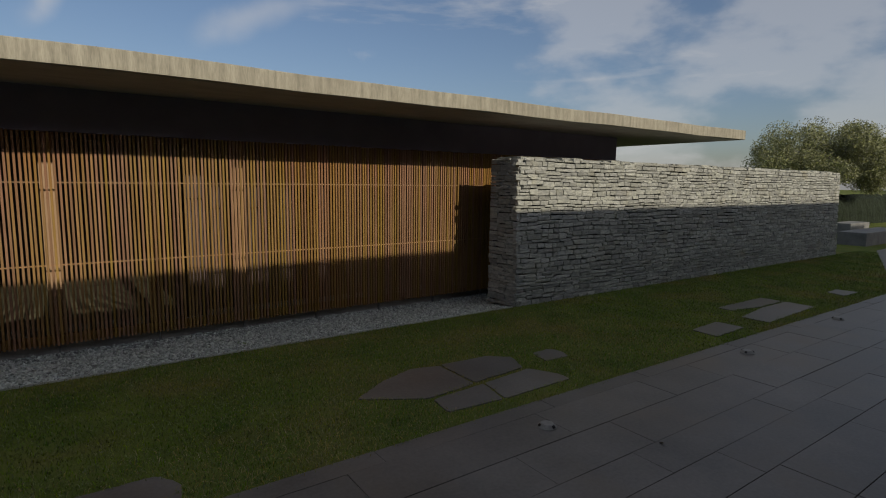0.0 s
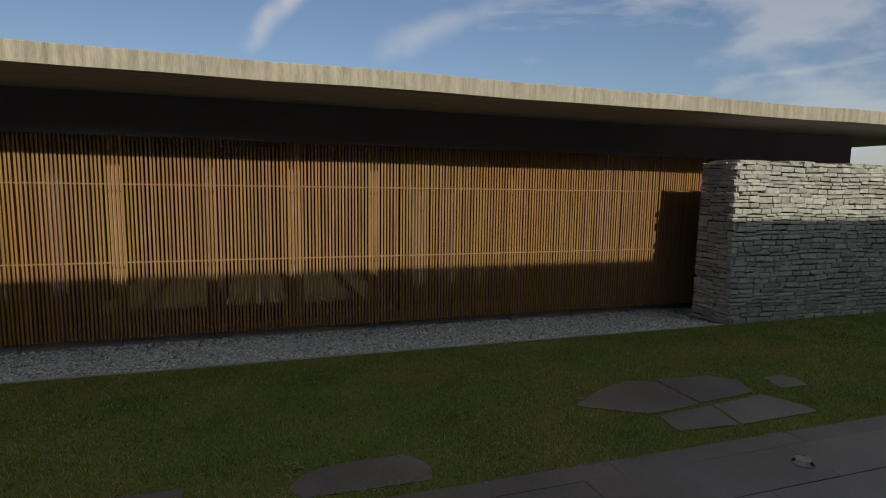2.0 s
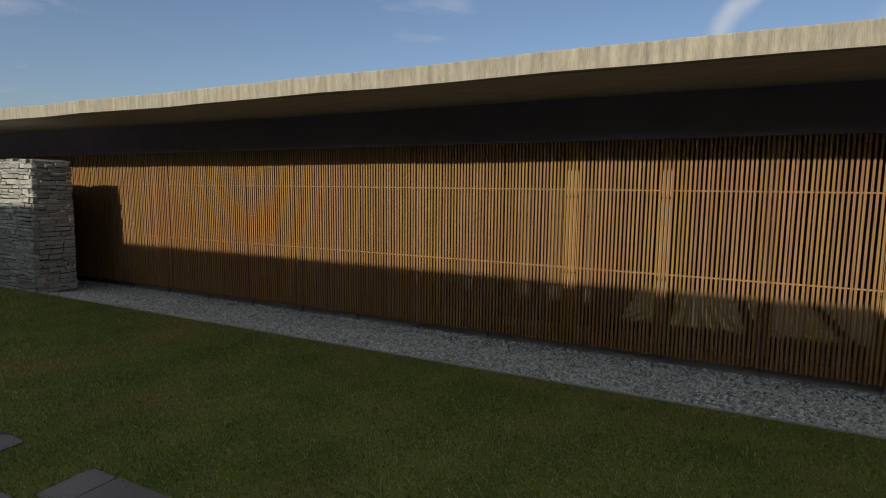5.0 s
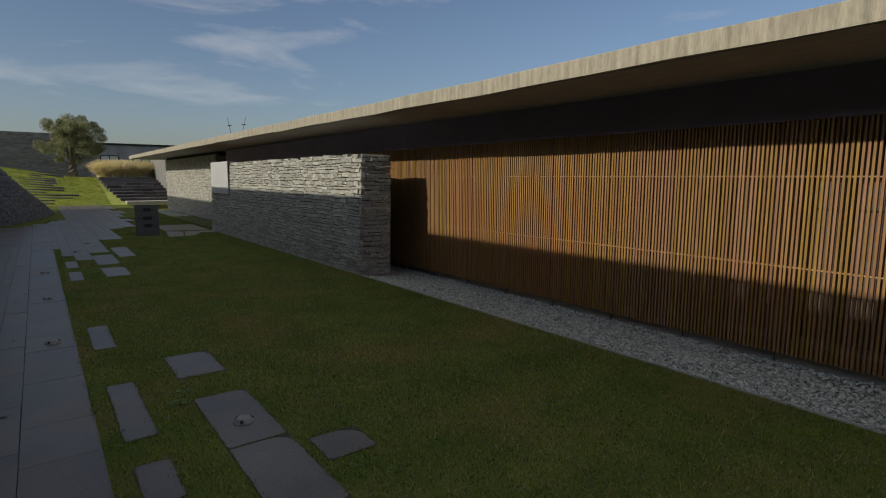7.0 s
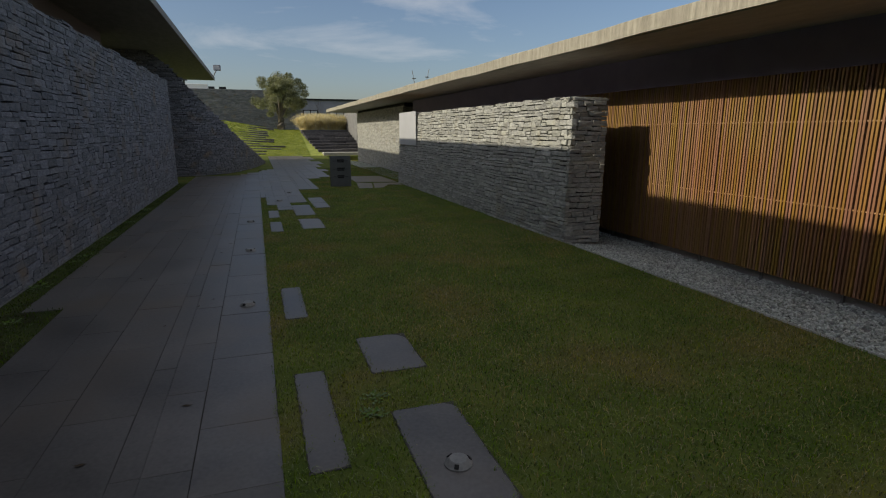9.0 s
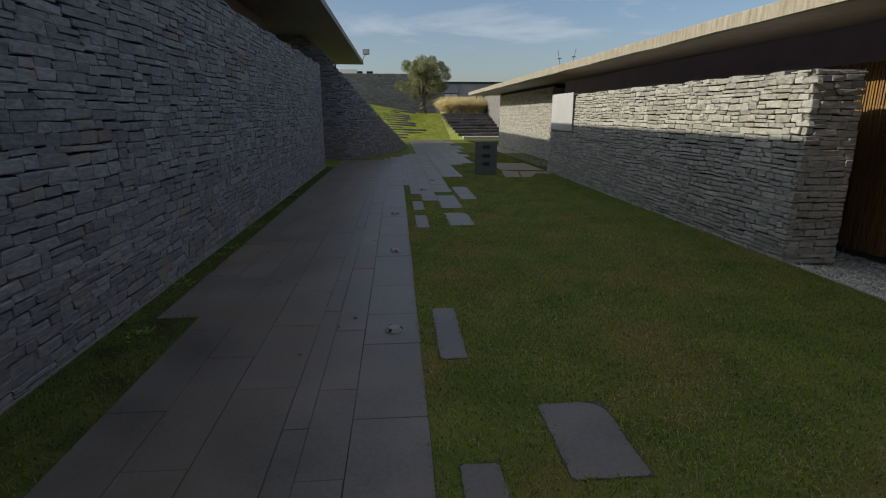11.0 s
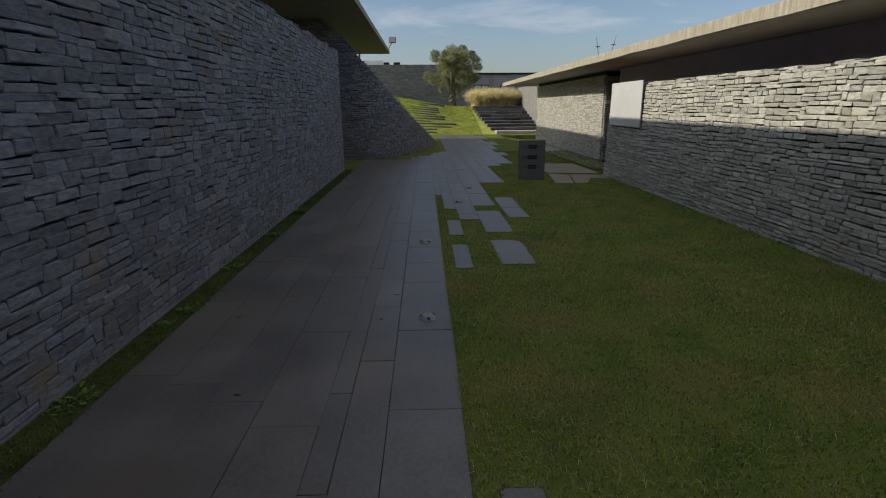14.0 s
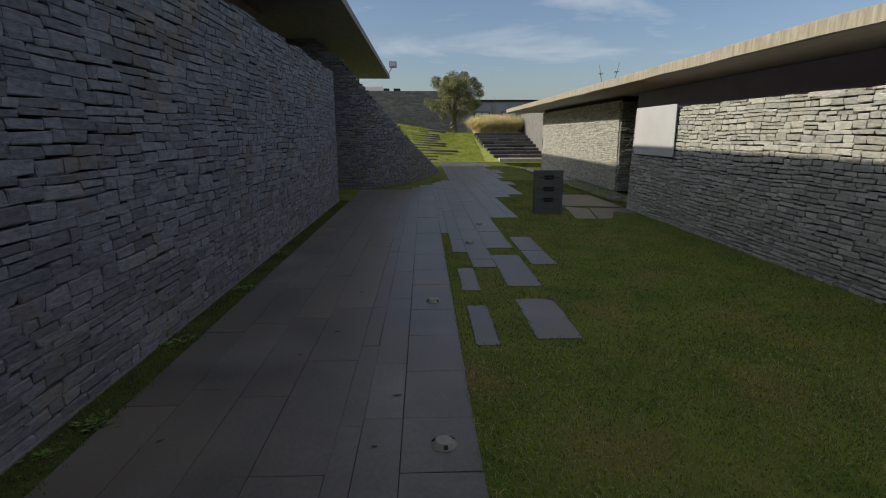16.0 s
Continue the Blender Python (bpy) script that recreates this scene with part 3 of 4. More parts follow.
# ---- paving: long slate strips with straight joints, loose slabs in the grass ----
STRIPS = [
    (-0.75, -0.40, [(-26.8, -10.43)]), (-0.40, -0.05, [(-26.8, 13)]), (-0.05, 0.28, [(-26.8, 13)]), (0.28, 0.67, [(-26.9, 13)]),
    (0.67, 0.81, [(-26.9, -5.0)]), (0.81, 1.05, [(-27.4, -5.0)]), (0.67, 1.05, [(-5.0, 13)]), (1.05, 1.485, [(-28.2, 13)]),
    (1.485, 1.61, [(-29.0, -19.2), (-6.0, -5.9)]), (1.485, 1.82, [(-5.9, 13)]),
    (1.61, 1.82, [(-29.5, -17.62), (-16.67, -15.64), (-15.11, -14.05), (-10.5, -9.45), (-8.26, -7.05), (-6.66, -6.15)]),
    (1.82, 2.14, [(-30.0, -16.7), (-5.8, 13)]),
    (2.14, 2.55, [(-43, -17.9), (-17.43, -15.8), (-15.33, -14.18), (-8.8, -8.09), (-7.54, -6.55), (-6.54, -5.6), (-5.59, 13)]),
    (2.55, 2.62, [(-43, -20.9)]), (2.55, 2.97, [(-5.0, 13)]),
    (2.62, 2.97, [(-43, -20.9), (-18.78, -16.83), (-6.38, -6.03), (-5.26, -5.0)]),
    (2.97, 3.15, [(-43, -20.9), (-0.2, 12.2)]),
    (3.15, 3.6, [(-43, -24.6), (-1.65, -1.04)]), (3.6, 4.05, [(-43, -25.2)]), (4.05, 4.35, [(-43, -31), (-29.5, -28.2)]),
    (4.35, 4.75, [(-36.0, -33.5), (-41.5, -38)]),
]
R_JOINTS = [-9.75, -10.38, -11.19, -12.36, -12.91, -13.58, -8.71, -7.68, -7.04]
LOOSE = [
    [(-0.45, 3.42), (-0.34, 3.58), (-0.13, 3.64), (0.35, 3.63), (0.46, 3.45), (0.43, 3.26), (-0.38, 3.28)],
    [(1.91, 4.02), (2.43, 3.70), (2.99, 3.76), (2.99, 4.34), (2.70, 4.42), (2.3, 4.28)], [(3.01, 3.78), (3.68, 3.84), (3.80, 4.14), (3.6, 4.32), (3.01, 4.36)],
    [(2.42, 3.38), (2.98, 3.34), (3.06, 3.72), (2.46, 3.66)], [(3.0, 3.34), (3.84, 3.36), (3.86, 3.5), (3.70, 3.80), (3.08, 3.72)],
    [(4.02, 3.86), (4.36, 3.84), (4.42, 4.02), (4.36, 4.15), (4.09, 4.14)],
    [(6.47, 3.35), (7.22, 3.38), (7.18, 3.75), (6.50, 3.70)],
    [(7.78, 3.33), (9.44, 3.40), (9.44, 3.83), (8.68, 3.83), (7.76, 3.70)], [(8.05, 3.98), (8.68, 3.86), (9.43, 3.86), (9.42, 4.20), (8.05, 4.20)],
    [(10.82, 3.47), (11.43, 3.48), (11.38, 3.80), (10.93, 3.78)],
    [(-22.6, 4.55), (-20.7, 4.30), (-20.65, 4.72), (-22.2, 5.0)], [(-22.3, 5.05), (-20.65, 4.76), (-20.7, 5.05), (-21.6, 5.4), (-21.4, 5.8), (-22.2, 5.94)], [(-25.1, 4.6), (-22.7, 4.55), (-22.4, 5.9), (-25.0, 5.86)],
    [(13.0, 2.2), (30.0, 4.5), (30.0, 6.2), (19.5, 5.6), (12.6, 3.3)],
    [(-27.6, 1.55), (-27.0, 1.55), (-27.0, 1.9), (-27.6, 1.9)],
]
paving = tagged(new("paving"), "long grey slate paving slabs with tight joints", "paving", kind="structure")
TOP = 0.005
RECTS = []


def slab_shape(points, top, mat=PAVE, name="slab"):
    """A slab from its outline, with a small worn edge."""
    c = sum((Vector((a, b, 0)) for a, b in points), Vector()) / len(points)
    k = len(points)
    vs = [(a, b, -0.03) for a, b in points] + [(a, b, top - 0.002) for a, b in points] + [tuple(Vector((a, b, top)) + (c - Vector((a, b, 0))).normalized() * 0.004) for a, b in points]
    fs = [(i, (i + 1) % k, k + (i + 1) % k, k + i) for i in range(k)] + [(k + i, k + (i + 1) % k, 2 * k + (i + 1) % k, 2 * k + i) for i in range(k)] + [tuple(range(2 * k, 3 * k))]
    return vs, fs


def worn(points, seed):
    """An outline with rounded corners and uneven edges, where turf has crept over it."""
    rr = np.random.default_rng(seed)
    out, k = [], len(points)
    for i in range(k):
        a, b = Vector(points[i]), Vector(points[(i + 1) % k])
        d = b - a
        n = max(2, int(d.length / 0.045))
        side = Vector((-d.y, d.x)).normalized()
        for t in range(n):
            f = (t + 0.5) / n
            out.append(tuple(a + d * f + side * float(rr.uniform(-0.002, 0.009))))
    return out


r = np.random.default_rng(14)
jv, jf, single = [], [], 0
cells = []
for y0, y1, spans in STRIPS:
    for a, b in spans:
        if b - a < 1.5:
            cuts = [a, b]
        elif y0 == 1.05:
            cuts = sorted(R_JOINTS + [-14.3, -15.0, -15.9, -16.6, -17.5, -18.3, -19.2, -20.1, -21, -22.1, -23, -24, -25.2, -26.1, -27.2, a, b, -6.2, -5.3, -4.1, -3.2, -2.0, -1.1, 0, 0.9, 2, 3, 3.8, 5, 6, 7, 8.2, 9, 10, 11, 12])
        else:
            cuts, q = [a], a
            while q < b - 0.9:
                q += r.uniform(0.8, 1.9)
                if q < b - 0.3:
                    cuts.append(q)
            cuts.append(b)
        cells += [(p, q, y0, y1) for p, q in zip(cuts, cuts[1:])]
for p, q, y0, y1 in cells:
    RECTS.append((p, q, y0, y1))
    g = 0.0017
    top = TOP + min(0.002, max(-0.0012, r.normal(0, 0.0012)))
    j = lambda: r.uniform(-0.004, 0.004)
    pts = [(p + g, y0 + g), (q - g, y0 + g), (q - g + j(), y1 - g + j()), (p + g + j(), y1 - g + j())]
    if q - p < 1.3 and y0 > 2 and -16 < p < -5.6:
        c = r.uniform(0.05, 0.16)
        pts[3:] = [(p + g + c, y1 - g), (p + g + c * 0.3, y1 - g - c * 0.35), (p + g, y1 - g - c)]
    if q - p < 1.7 and y0 > 1.6 and -18 < p < -5.2:
        pts = worn(pts, int(-p * 100))
    vs, fs = slab_shape(pts, top)
    if -20 < p < 0.5 and single < 300:
        under(new("slab", mesh_of("slab", vs, fs, PAVE)), paving)
        single += 1
    else:
        jf += [tuple(i + len(jv) for i in f) for f in fs]
        jv += vs
ob = under(new("slabs", mesh_of("slabs", jv, jf, PAVE)), paving)
ob["kind"] = "stuff"
# sand and dirt that fills the joints
bv, bf = [], []
for p, q, y0, y1 in RECTS:
    bf.append(tuple(len(bv) + i for i in range(4)))
    bv += [(p - 0.001, y0 - 0.001, 0.0012), (q + 0.001, y0 - 0.001, 0.0012), (q + 0.001, y1 + 0.001, 0.0012), (p - 0.001, y1 + 0.001, 0.0012)]
ob = under(new("joint_sand", mesh_of("joint_sand", bv, bf, SAND)), paving)
ob["kind"] = "stuff"
for pts in LOOSE:
    vs, fs = slab_shape(worn(pts if sum(a[0] * b[1] - b[0] * a[1] for a, b in zip(pts, pts[1:] + pts[:1])) > 0 else pts[::-1], int(abs(pts[0][0]) * 100)), TOP + r.normal(0, 0.002))
    under(new("slab", mesh_of("slab", vs, fs, PAVE)), paving)


def inside(px, py, pts):
    """Which points lie in the outline."""
    hit = np.zeros(len(px), bool)
    for (ax, ay), (bx_, by) in zip(pts, pts[1:] + pts[:1]):
        cross = ((ay > py) != (by > py)) & (px < (bx_ - ax) * (py - ay) / (by - ay + 1e-12) + ax)
        hit ^= cross
    return hit


def paved(px, py, rim=0.0):
    hit = np.zeros(len(px), bool)
    xa, xb, ya, yb = px.min(), px.max(), py.min(), py.max()
    for p, q, y0, y1 in RECTS:
        if q < xa or p > xb or y1 < ya or y0 > yb:
            continue
        hit |= (px > p + rim) & (px < q - rim) & (py > y0 + rim) & (py < y1 - rim)
    for pts in LOOSE:
        hit |= inside(px, py, pts)
    return hit


def blades(name, count, x0, x1, y0, y1, low, high, width, mat, seed, ground=-0.004, keep=None):
    """Short bent grass blades, two triangles each."""
    r = np.random.default_rng(seed)
    px, py = r.uniform(x0, x1, count), r.uniform(y0, y1, count)
    over = np.abs(r.normal(0, 0.024, count))
    ok = ~paved(px, py)
    for sx, sy in ((1, 0), (-1, 0), (0, 1), (0, -1)):
        ok |= ~paved(px + sx * over, py + sy * over)
    ok &= keep(px, py) if keep else True
    px, py = px[ok], py[ok]
    k = len(px)
    hgt, yaw, lean = r.uniform(low, high, k), r.uniform(0, 2 * np.pi, k), r.uniform(0.5, 1.7, k)
    dx, dy = np.cos(yaw), np.sin(yaw)
    w = width * r.uniform(0.6, 1.3, k) / 2
    z = np.full(k, ground) if np.isscalar(ground) else ground(px, py)
    base = np.stack([px, py, z], 1)
    side = np.stack([-dy * w, dx * w, 0 * w], 1)
    mid = base + np.stack([dx * hgt * lean * 0.3, dy * hgt * lean * 0.3, hgt * 0.6], 1)
    tip = base + np.stack([dx * hgt * lean, dy * hgt * lean, hgt * (1.1 - 0.42 * lean)], 1)
    v = np.stack([base - side, base + side, mid + side * 0.7, mid - side * 0.7, tip], 1).reshape(-1, 3)
    i = np.arange(k)[:, None] * 5
    tri = np.concatenate([i + np.array([0, 1, 2]), i + np.array([0, 2, 3]), i + np.array([3, 2, 4])], 1).reshape(-1, 3)
    return new(name, arrays(name, v, tri, 3, mat))


off_walls = lambda px, py: ~((py > 5.92) & (px < -10)) & ~((py > 5.90) & (px > 5.3) & (px < 17.6)) & (py < 5.90)
lawn = blades("grass", 330000, -14.0, 6.0, 1.46, 5.9, 0.012, 0.036, 0.0042, BLADE, 3, keep=off_walls)
tagged(lawn, "short mown lawn grass with dry yellow patches", "grass", kind="stuff")
ob = blades("grass_far", 150000, -30.0, -14.0, 1.46, 7.0, 0.012, 0.036, 0.007, BLADE, 5, keep=lambda px, py: (py < 5.9) | (px < -22.3))
tagged(ob, "short mown lawn grass beside the path", "grass", kind="stuff")
ob = blades("grass_east", 100000, 6.0, 19.0, 3.1, 5.9, 0.012, 0.036, 0.007, BLADE, 6)
tagged(ob, "short mown lawn grass before the garden wall", "grass", kind="stuff")
# strip in the darkened soil tone, painting the shade along the wall
verge = mesh_of("verge", [(-24.0, -1.06, 0.0), (2.0, -1.06, 0.0), (2.0, -0.40, 0.0), (-10.42, -0.40, 0.0), (-10.42, -0.75, 0.0), (-24.0, -0.75, 0.0)], [(0, 1, 2, 3, 4, 5)], SHADED_SOIL)
tagged(new("verge", verge), "soil strip at the foot of the stone wall, coloured dark for shade", "soil", kind="structure")
tagged(box("wall_foot_edging", -23.9, -1.02, -0.03, 2.0, -0.998, 0.018, BENCH, bevel=0.004), "narrow grey concrete edging along the wall foot", "edging", kind="structure")
ob = blades("grass_verge", 30000, -24.0, -7.0, -0.99, -0.40, 0.010, 0.034, 0.006, SHADED_BLADE, 7, ground=0.0)
tagged(ob, "narrow grass verge at the foot of the stone wall", "grass", kind="stuff")

ob = blades("dry_grass", 110000, -14.0, 6.0, 1.46, 5.9, 0.015, 0.045, 0.0035, DRYBLADE, 8, keep=lambda px, py: off_walls(px, py) & (np.sin(px * 1.3 + 2 * np.sin(py * 0.9)) + np.sin(py * 2.1 + 1.7 * np.sin(px * 0.7 + 1)) > np.sin(px * 37.1 + py * 91.7) * 1.4))
tagged(ob, "scattered straw-coloured dry grass blades in the lawn", "dry grass", kind="stuff")

# ---- gravel strip with a thin steel edge ----
edging = box("edging", -11.7, GRAVEL_Y - 0.003, -0.05, 5.4, GRAVEL_Y + 0.003, 0.015, EDGE)
tagged(edging, "thin grey metal lawn edging", "edging", kind="structure")
bed = mesh_of("gravel_bed", [(-13.5, GRAVEL_Y + 0.01, -0.028), (7, GRAVEL_Y + 0.01, -0.028), (7, 7.3, -0.196), (-13.5, 7.3, -0.196), (7, 8.0, -0.196), (-13.5, 8.0, -0.196)], [(0, 1, 2, 3), (3, 2, 4, 5)], EARTH)
tagged(new("gravel_bed", bed), "dark earth under the gravel strip", "gravel bed", kind="structure")


def pebbles(name, k, x0, x1, y0, y1, seed, label, low=0.012, high=0.032):
    """Crushed stones of eight faces, turned at random."""
    r = np.random.default_rng(seed)
    gx, gy = r.uniform(x0, x1, k), r.uniform(y0, y1, k)
    gz = -0.02 - 0.17 * np.clip((gy - GRAVEL_Y) / 1.4, 0, 1) + r.uniform(-0.006, 0.010, k)
    size = r.uniform(low, high, k)
    octa = np.array([(1, 0, 0), (0, 1, 0), (-1, 0, 0), (0, -1, 0), (0, 0, 1), (0, 0, -1)], float)
    tri = np.array([(0, 1, 4), (1, 2, 4), (2, 3, 4), (3, 0, 4), (1, 0, 5), (2, 1, 5), (3, 2, 5), (0, 3, 5)])
    yaw, tl = r.uniform(0, 6.28, k)[:, None], r.normal(0, 0.5, k)[:, None]
    loc = octa[None] * (1 + r.uniform(-0.35, 0.35, (k, 6, 1))) * (size[:, None, None] * np.stack([np.ones(k), r.uniform(0.5, 0.9, k), r.uniform(0.35, 0.6, k)], 1)[:, None, :])
    loc = loc + r.normal(0, 0.0025, loc.shape)
    lx, ly, lz = loc[..., 0], loc[..., 1], loc[..., 2]
    lz2, lx2 = lz * np.cos(tl) + lx * np.sin(tl), lx * np.cos(tl) - lz * np.sin(tl)
    v = np.stack([gx[:, None] + lx2 * np.cos(yaw) - ly * np.sin(yaw), gy[:, None] + lx2 * np.sin(yaw) + ly * np.cos(yaw), gz[:, None] + lz2], 2).reshape(-1, 3)
    return tagged(new(name, arrays(name, v, (np.arange(k)[:, None, None] * 6 + tri[None]).reshape(-1, 3), 3, GRAVEL)), label, "gravel", kind="stuff")


pebbles("gravel", 46000, -13.5, 7.0, GRAVEL_Y + 0.015, 7.58, 17, "grey crushed stone gravel strip below the slats")
pebbles("gravel_west", 9000, -38.5, -24.5, 6.3, 7.5, 18, "grey gravel at the foot of the western room", 0.02, 0.05)


# ---- ground lights ----
def ground_light():
    base = tagged(new("ground_light"), "low round steel ground light set in the paving", "ground light", "lights along the path")
    bm = bmesh.new()
    prof = [(0.075, 0.0), (0.075, 0.006), (0.070, 0.010), (0.050, 0.030), (0.045, 0.033), (0.0, 0.034)]
    n = 20
    rings = [[bm.verts.new((q * math.cos(6.2832 * i / n), q * math.sin(6.2832 * i / n), z)) for i in range(n)] for q, z in prof[:-1]]
    for a, b in zip(rings, rings[1:]):
        for i in range(n):
            bm.faces.new((a[i], a[(i + 1) % n], b[(i + 1) % n], b[i]))
    bm.faces.new(rings[-1])
    dome = part("housing", bm, STEEL, base)
    for ang in (-0.5, 1.6, 3.7):
        bm = bmesh.new()
        box_bm(bm, -0.012, -0.012, -0.006, 0.012, 0.012, 0.006, 0.003)
        part("light_slot", bm, BLACK, dome, "dark slot", pose(0.0605 * math.cos(ang), 0.0605 * math.sin(ang), 0.0195, 0, 0, math.degrees(ang)) @ pose(0, 0, 0, 0, 46, 0))
    return base


first = ground_light()
first.matrix_basis = pose(-6.90, 2.35, TOP)
for i, (x, y) in enumerate([(-10.01, 1.28), (-12.61, 1.29), (-15.26, 1.28), (-18.30, 1.91), (-20.05, 2.25), (2.90, 2.75), (6.12, 2.82), (8.81, 2.88)]):
    copy_thing(first, pose(x, y, TOP, 0, 0, 37 * i))

# ---- sign stone with unreadable lettering ----
sign = tagged(new("sign_stone"), "dark slate signpost slab with black lettering and arrows", "sign")
sign.location = (-21.45, 3.885, -0.015)
bm = bmesh.new()
box_bm(bm, -0.16, -0.31, -0.02, 0.0, 0.31, 0.955, 0.006)
part("slab", bm, SIGN, sign)
for z, w in ((0.80, 0.40), (0.55, 0.44), (0.32, 0.38)):
    for dz, f in ((0.028, 0.55), (-0.028, 0.5)):
        bm = bmesh.new()
        box_bm(bm, 0.0, -w * f / 2, z + dz - 0.018, 0.003, w * f / 2, z + dz + 0.018)
        part("lettering", bm, INK, sign)
    bm = bmesh.new()
    box_bm(bm, 0.0, -w / 2 - 0.02, z - 0.005, 0.0035, w / 2 + 0.02, z + 0.005)
    part("arrow", bm, INK, sign)

# ---- white information panel at the west end of the garden wall ----
info = tagged(new("information_panel"), "white glass information panel with faint grey writing", "panel")
info.location = (-21.02, 5.905, 1.27)
bm = bmesh.new()
box_bm(bm, -0.96, -0.008, 0.0, 0.96, 0.012, 0.98, 0.004)
part("sheet", bm, PANEL, info)
for i in range(13):
    bm = bmesh.new()
    w = 0.40 + 0.25 * math.sin(i * 2.1) ** 2
    box_bm(bm, -w - 0.05, -0.0105, 0.80 - i * 0.045, w - 0.05, -0.0085, 0.806 - i * 0.045)
    part("writing", bm, GREYINK, info)
for sx in (-0.9, 0.9):
    for z in (0.06, 0.92):
        bm = bmesh.new()
        box_bm(bm, sx - 0.015, 0.013, z - 0.015, sx + 0.015, 0.17, z + 0.015)
        part("spacer", bm, STEEL, info)


# ---- trees ----
def olive(name, at, height, spread, seed, leaves, label):
    """An olive: twisted trunk, limbs and a ragged crown of many small leaves in clumps."""
    r = np.random.default_rng(seed)
    tree = tagged(new(name), label, "tree")
    tree.location = at
    fork = height * 0.27
    bm = bmesh.new()
    tube_bm(bm, [(0, 0, -0.1), (0.05, 0.02, fork * 0.35), (-0.05, 0.05, fork * 0.7), (0.03, -0.02, fork)], [height * 0.11, height * 0.075, height * 0.062, height * 0.055], 10)
    for v in bm.verts:
        v.co += Vector(r.normal(0, 0.03, 3).tolist())
    part("trunk", bm, BARK, tree)
    tips = []
    for i in range(9):
        a = i * 2.4 + r.uniform(-0.3, 0.3)
        reach, lift = spread * r.uniform(0.35, 0.75), height * r.uniform(0.25, 0.62)
        end = Vector((math.cos(a) * reach, math.sin(a) * reach, fork + lift))
        mid = end * 0.5 + Vector((r.normal(0, 0.1), r.normal(0, 0.1), fork * 0.5 + 0.1 * lift))
        bm = bmesh.new()
        tube_bm(bm, [(0, 0, fork * 0.85), tuple(mid), tuple(end)], [height * 0.03, height * 0.018, height * 0.006], 7)
        part("limb", bm, BARK, tree)
        tips += [end, mid * 0.4 + end * 0.6]
    clumps = []
    for i in range(64):
        a, e = r.uniform(0, 6.283), r.uniform(-0.85, 1.0)
        q = r.uniform(0.55, 1.0) ** 0.6
        cx, cy, cz = math.cos(a) * spread * q * math.sqrt(max(0.05, 1 - e * e * 0.8)) * (1 + 0.15 * math.sin(5 * a)), math.sin(a) * spread * q * math.sqrt(max(0.05, 1 - e * e * 0.8)) * (1 + 0.15 * math.cos(4 * a)), height * 0.62 + e * height * 0.34 * (1 + 0.12 * math.sin(3 * a + seed))
        clumps.append((cx, cy, cz, r.uniform(0.16, 0.34) * spread))
    clumps += [(*t, 0.22 * spread) for t in tips]
    c = np.array(clumps)
    pick = r.integers(len(c), size=leaves)
    d = r.normal(0, 1, (leaves, 3))
    d /= np.linalg.norm(d, axis=1)[:, None]
    pos = c[pick, :3] + d * (c[pick, 3] * r.uniform(0.3, 1.05, leaves) ** 0.7)[:, None] * np.array([1, 1, 0.8])
    ax = r.normal(0, 1, (leaves, 3))
    ax /= np.linalg.norm(ax, axis=1)[:, None]
    bx2 = np.cross(ax, r.normal(0, 1, (leaves, 3)))
    bx2 /= np.linalg.norm(bx2, axis=1)[:, None]
    ln, wd = r.uniform(0.035, 0.075, leaves)[:, None] * height / 4.5, r.uniform(0.013, 0.023, leaves)[:, None] * height / 4.5
    v = np.stack([pos - ax * ln, pos + bx2 * wd, pos + ax * ln, pos - bx2 * wd], 1).reshape(-1, 3)
    ob = under(new("crown", arrays("crown", v, np.arange(leaves * 4).reshape(-1, 4), 4, LEAF)), tree)
    return tree


MX0, MX1 = -43.4, -53.0


def mound_z(px, py):
    f = np.clip((MX0 - px) / (MX0 - MX1), 0, 1)
    top = 1.75 + 0.17 * np.clip(3.5 - py, 0, 6)
    return top * (f ** 0.95) - 0.02


olive("olive_tree", (-55.6, 3.66, 1.66), 4.8, 2.1, 5, 50000, "old olive tree with a gnarled trunk on the grassy bank")
olive("olive_tree", (31.0, 11.6, -0.02), 4.9, 3.0, 9, 80000, "broad grey-green olive tree behind the garden wall")

# ---- grass bank with stone steps, terraces and planting at the west end ----
gx_, gy_ = np.linspace(MX0, -60, 34), np.linspace(-12, 6.05, 36)
mv = []
for x in gx_:
    for y in gy_:
        edge = 6.05 - 0.9 * max(0, min(1, (MX0 - x) / 9.6)) ** 0.6
        yy = min(y, edge) if y > 4 else y
        mv.append((x, yy, float(mound_z(np.array(x), np.array(yy))) + 0.03 * noise.noise(Vector((x, yy, 0)))))
mf = [(i * 36 + j, (i + 1) * 36 + j, (i + 1) * 36 + j + 1, i * 36 + j + 1) for i in range(33) for j in range(35)]
bank = tagged(new("grass_bank", mesh_of("grass_bank", mv, mf, BANK, True)), "sunlit green grass bank rising from the path", "bank", kind="structure")
ob = blades("grass_on_bank", 60000, -53.5, -43.4, -6, 5.0, 0.03, 0.08, 0.02, BANK, 12, ground=mound_z)
tagged(ob, "sunlit grass on the bank", "grass", kind="stuff")
r = np.random.default_rng(3)
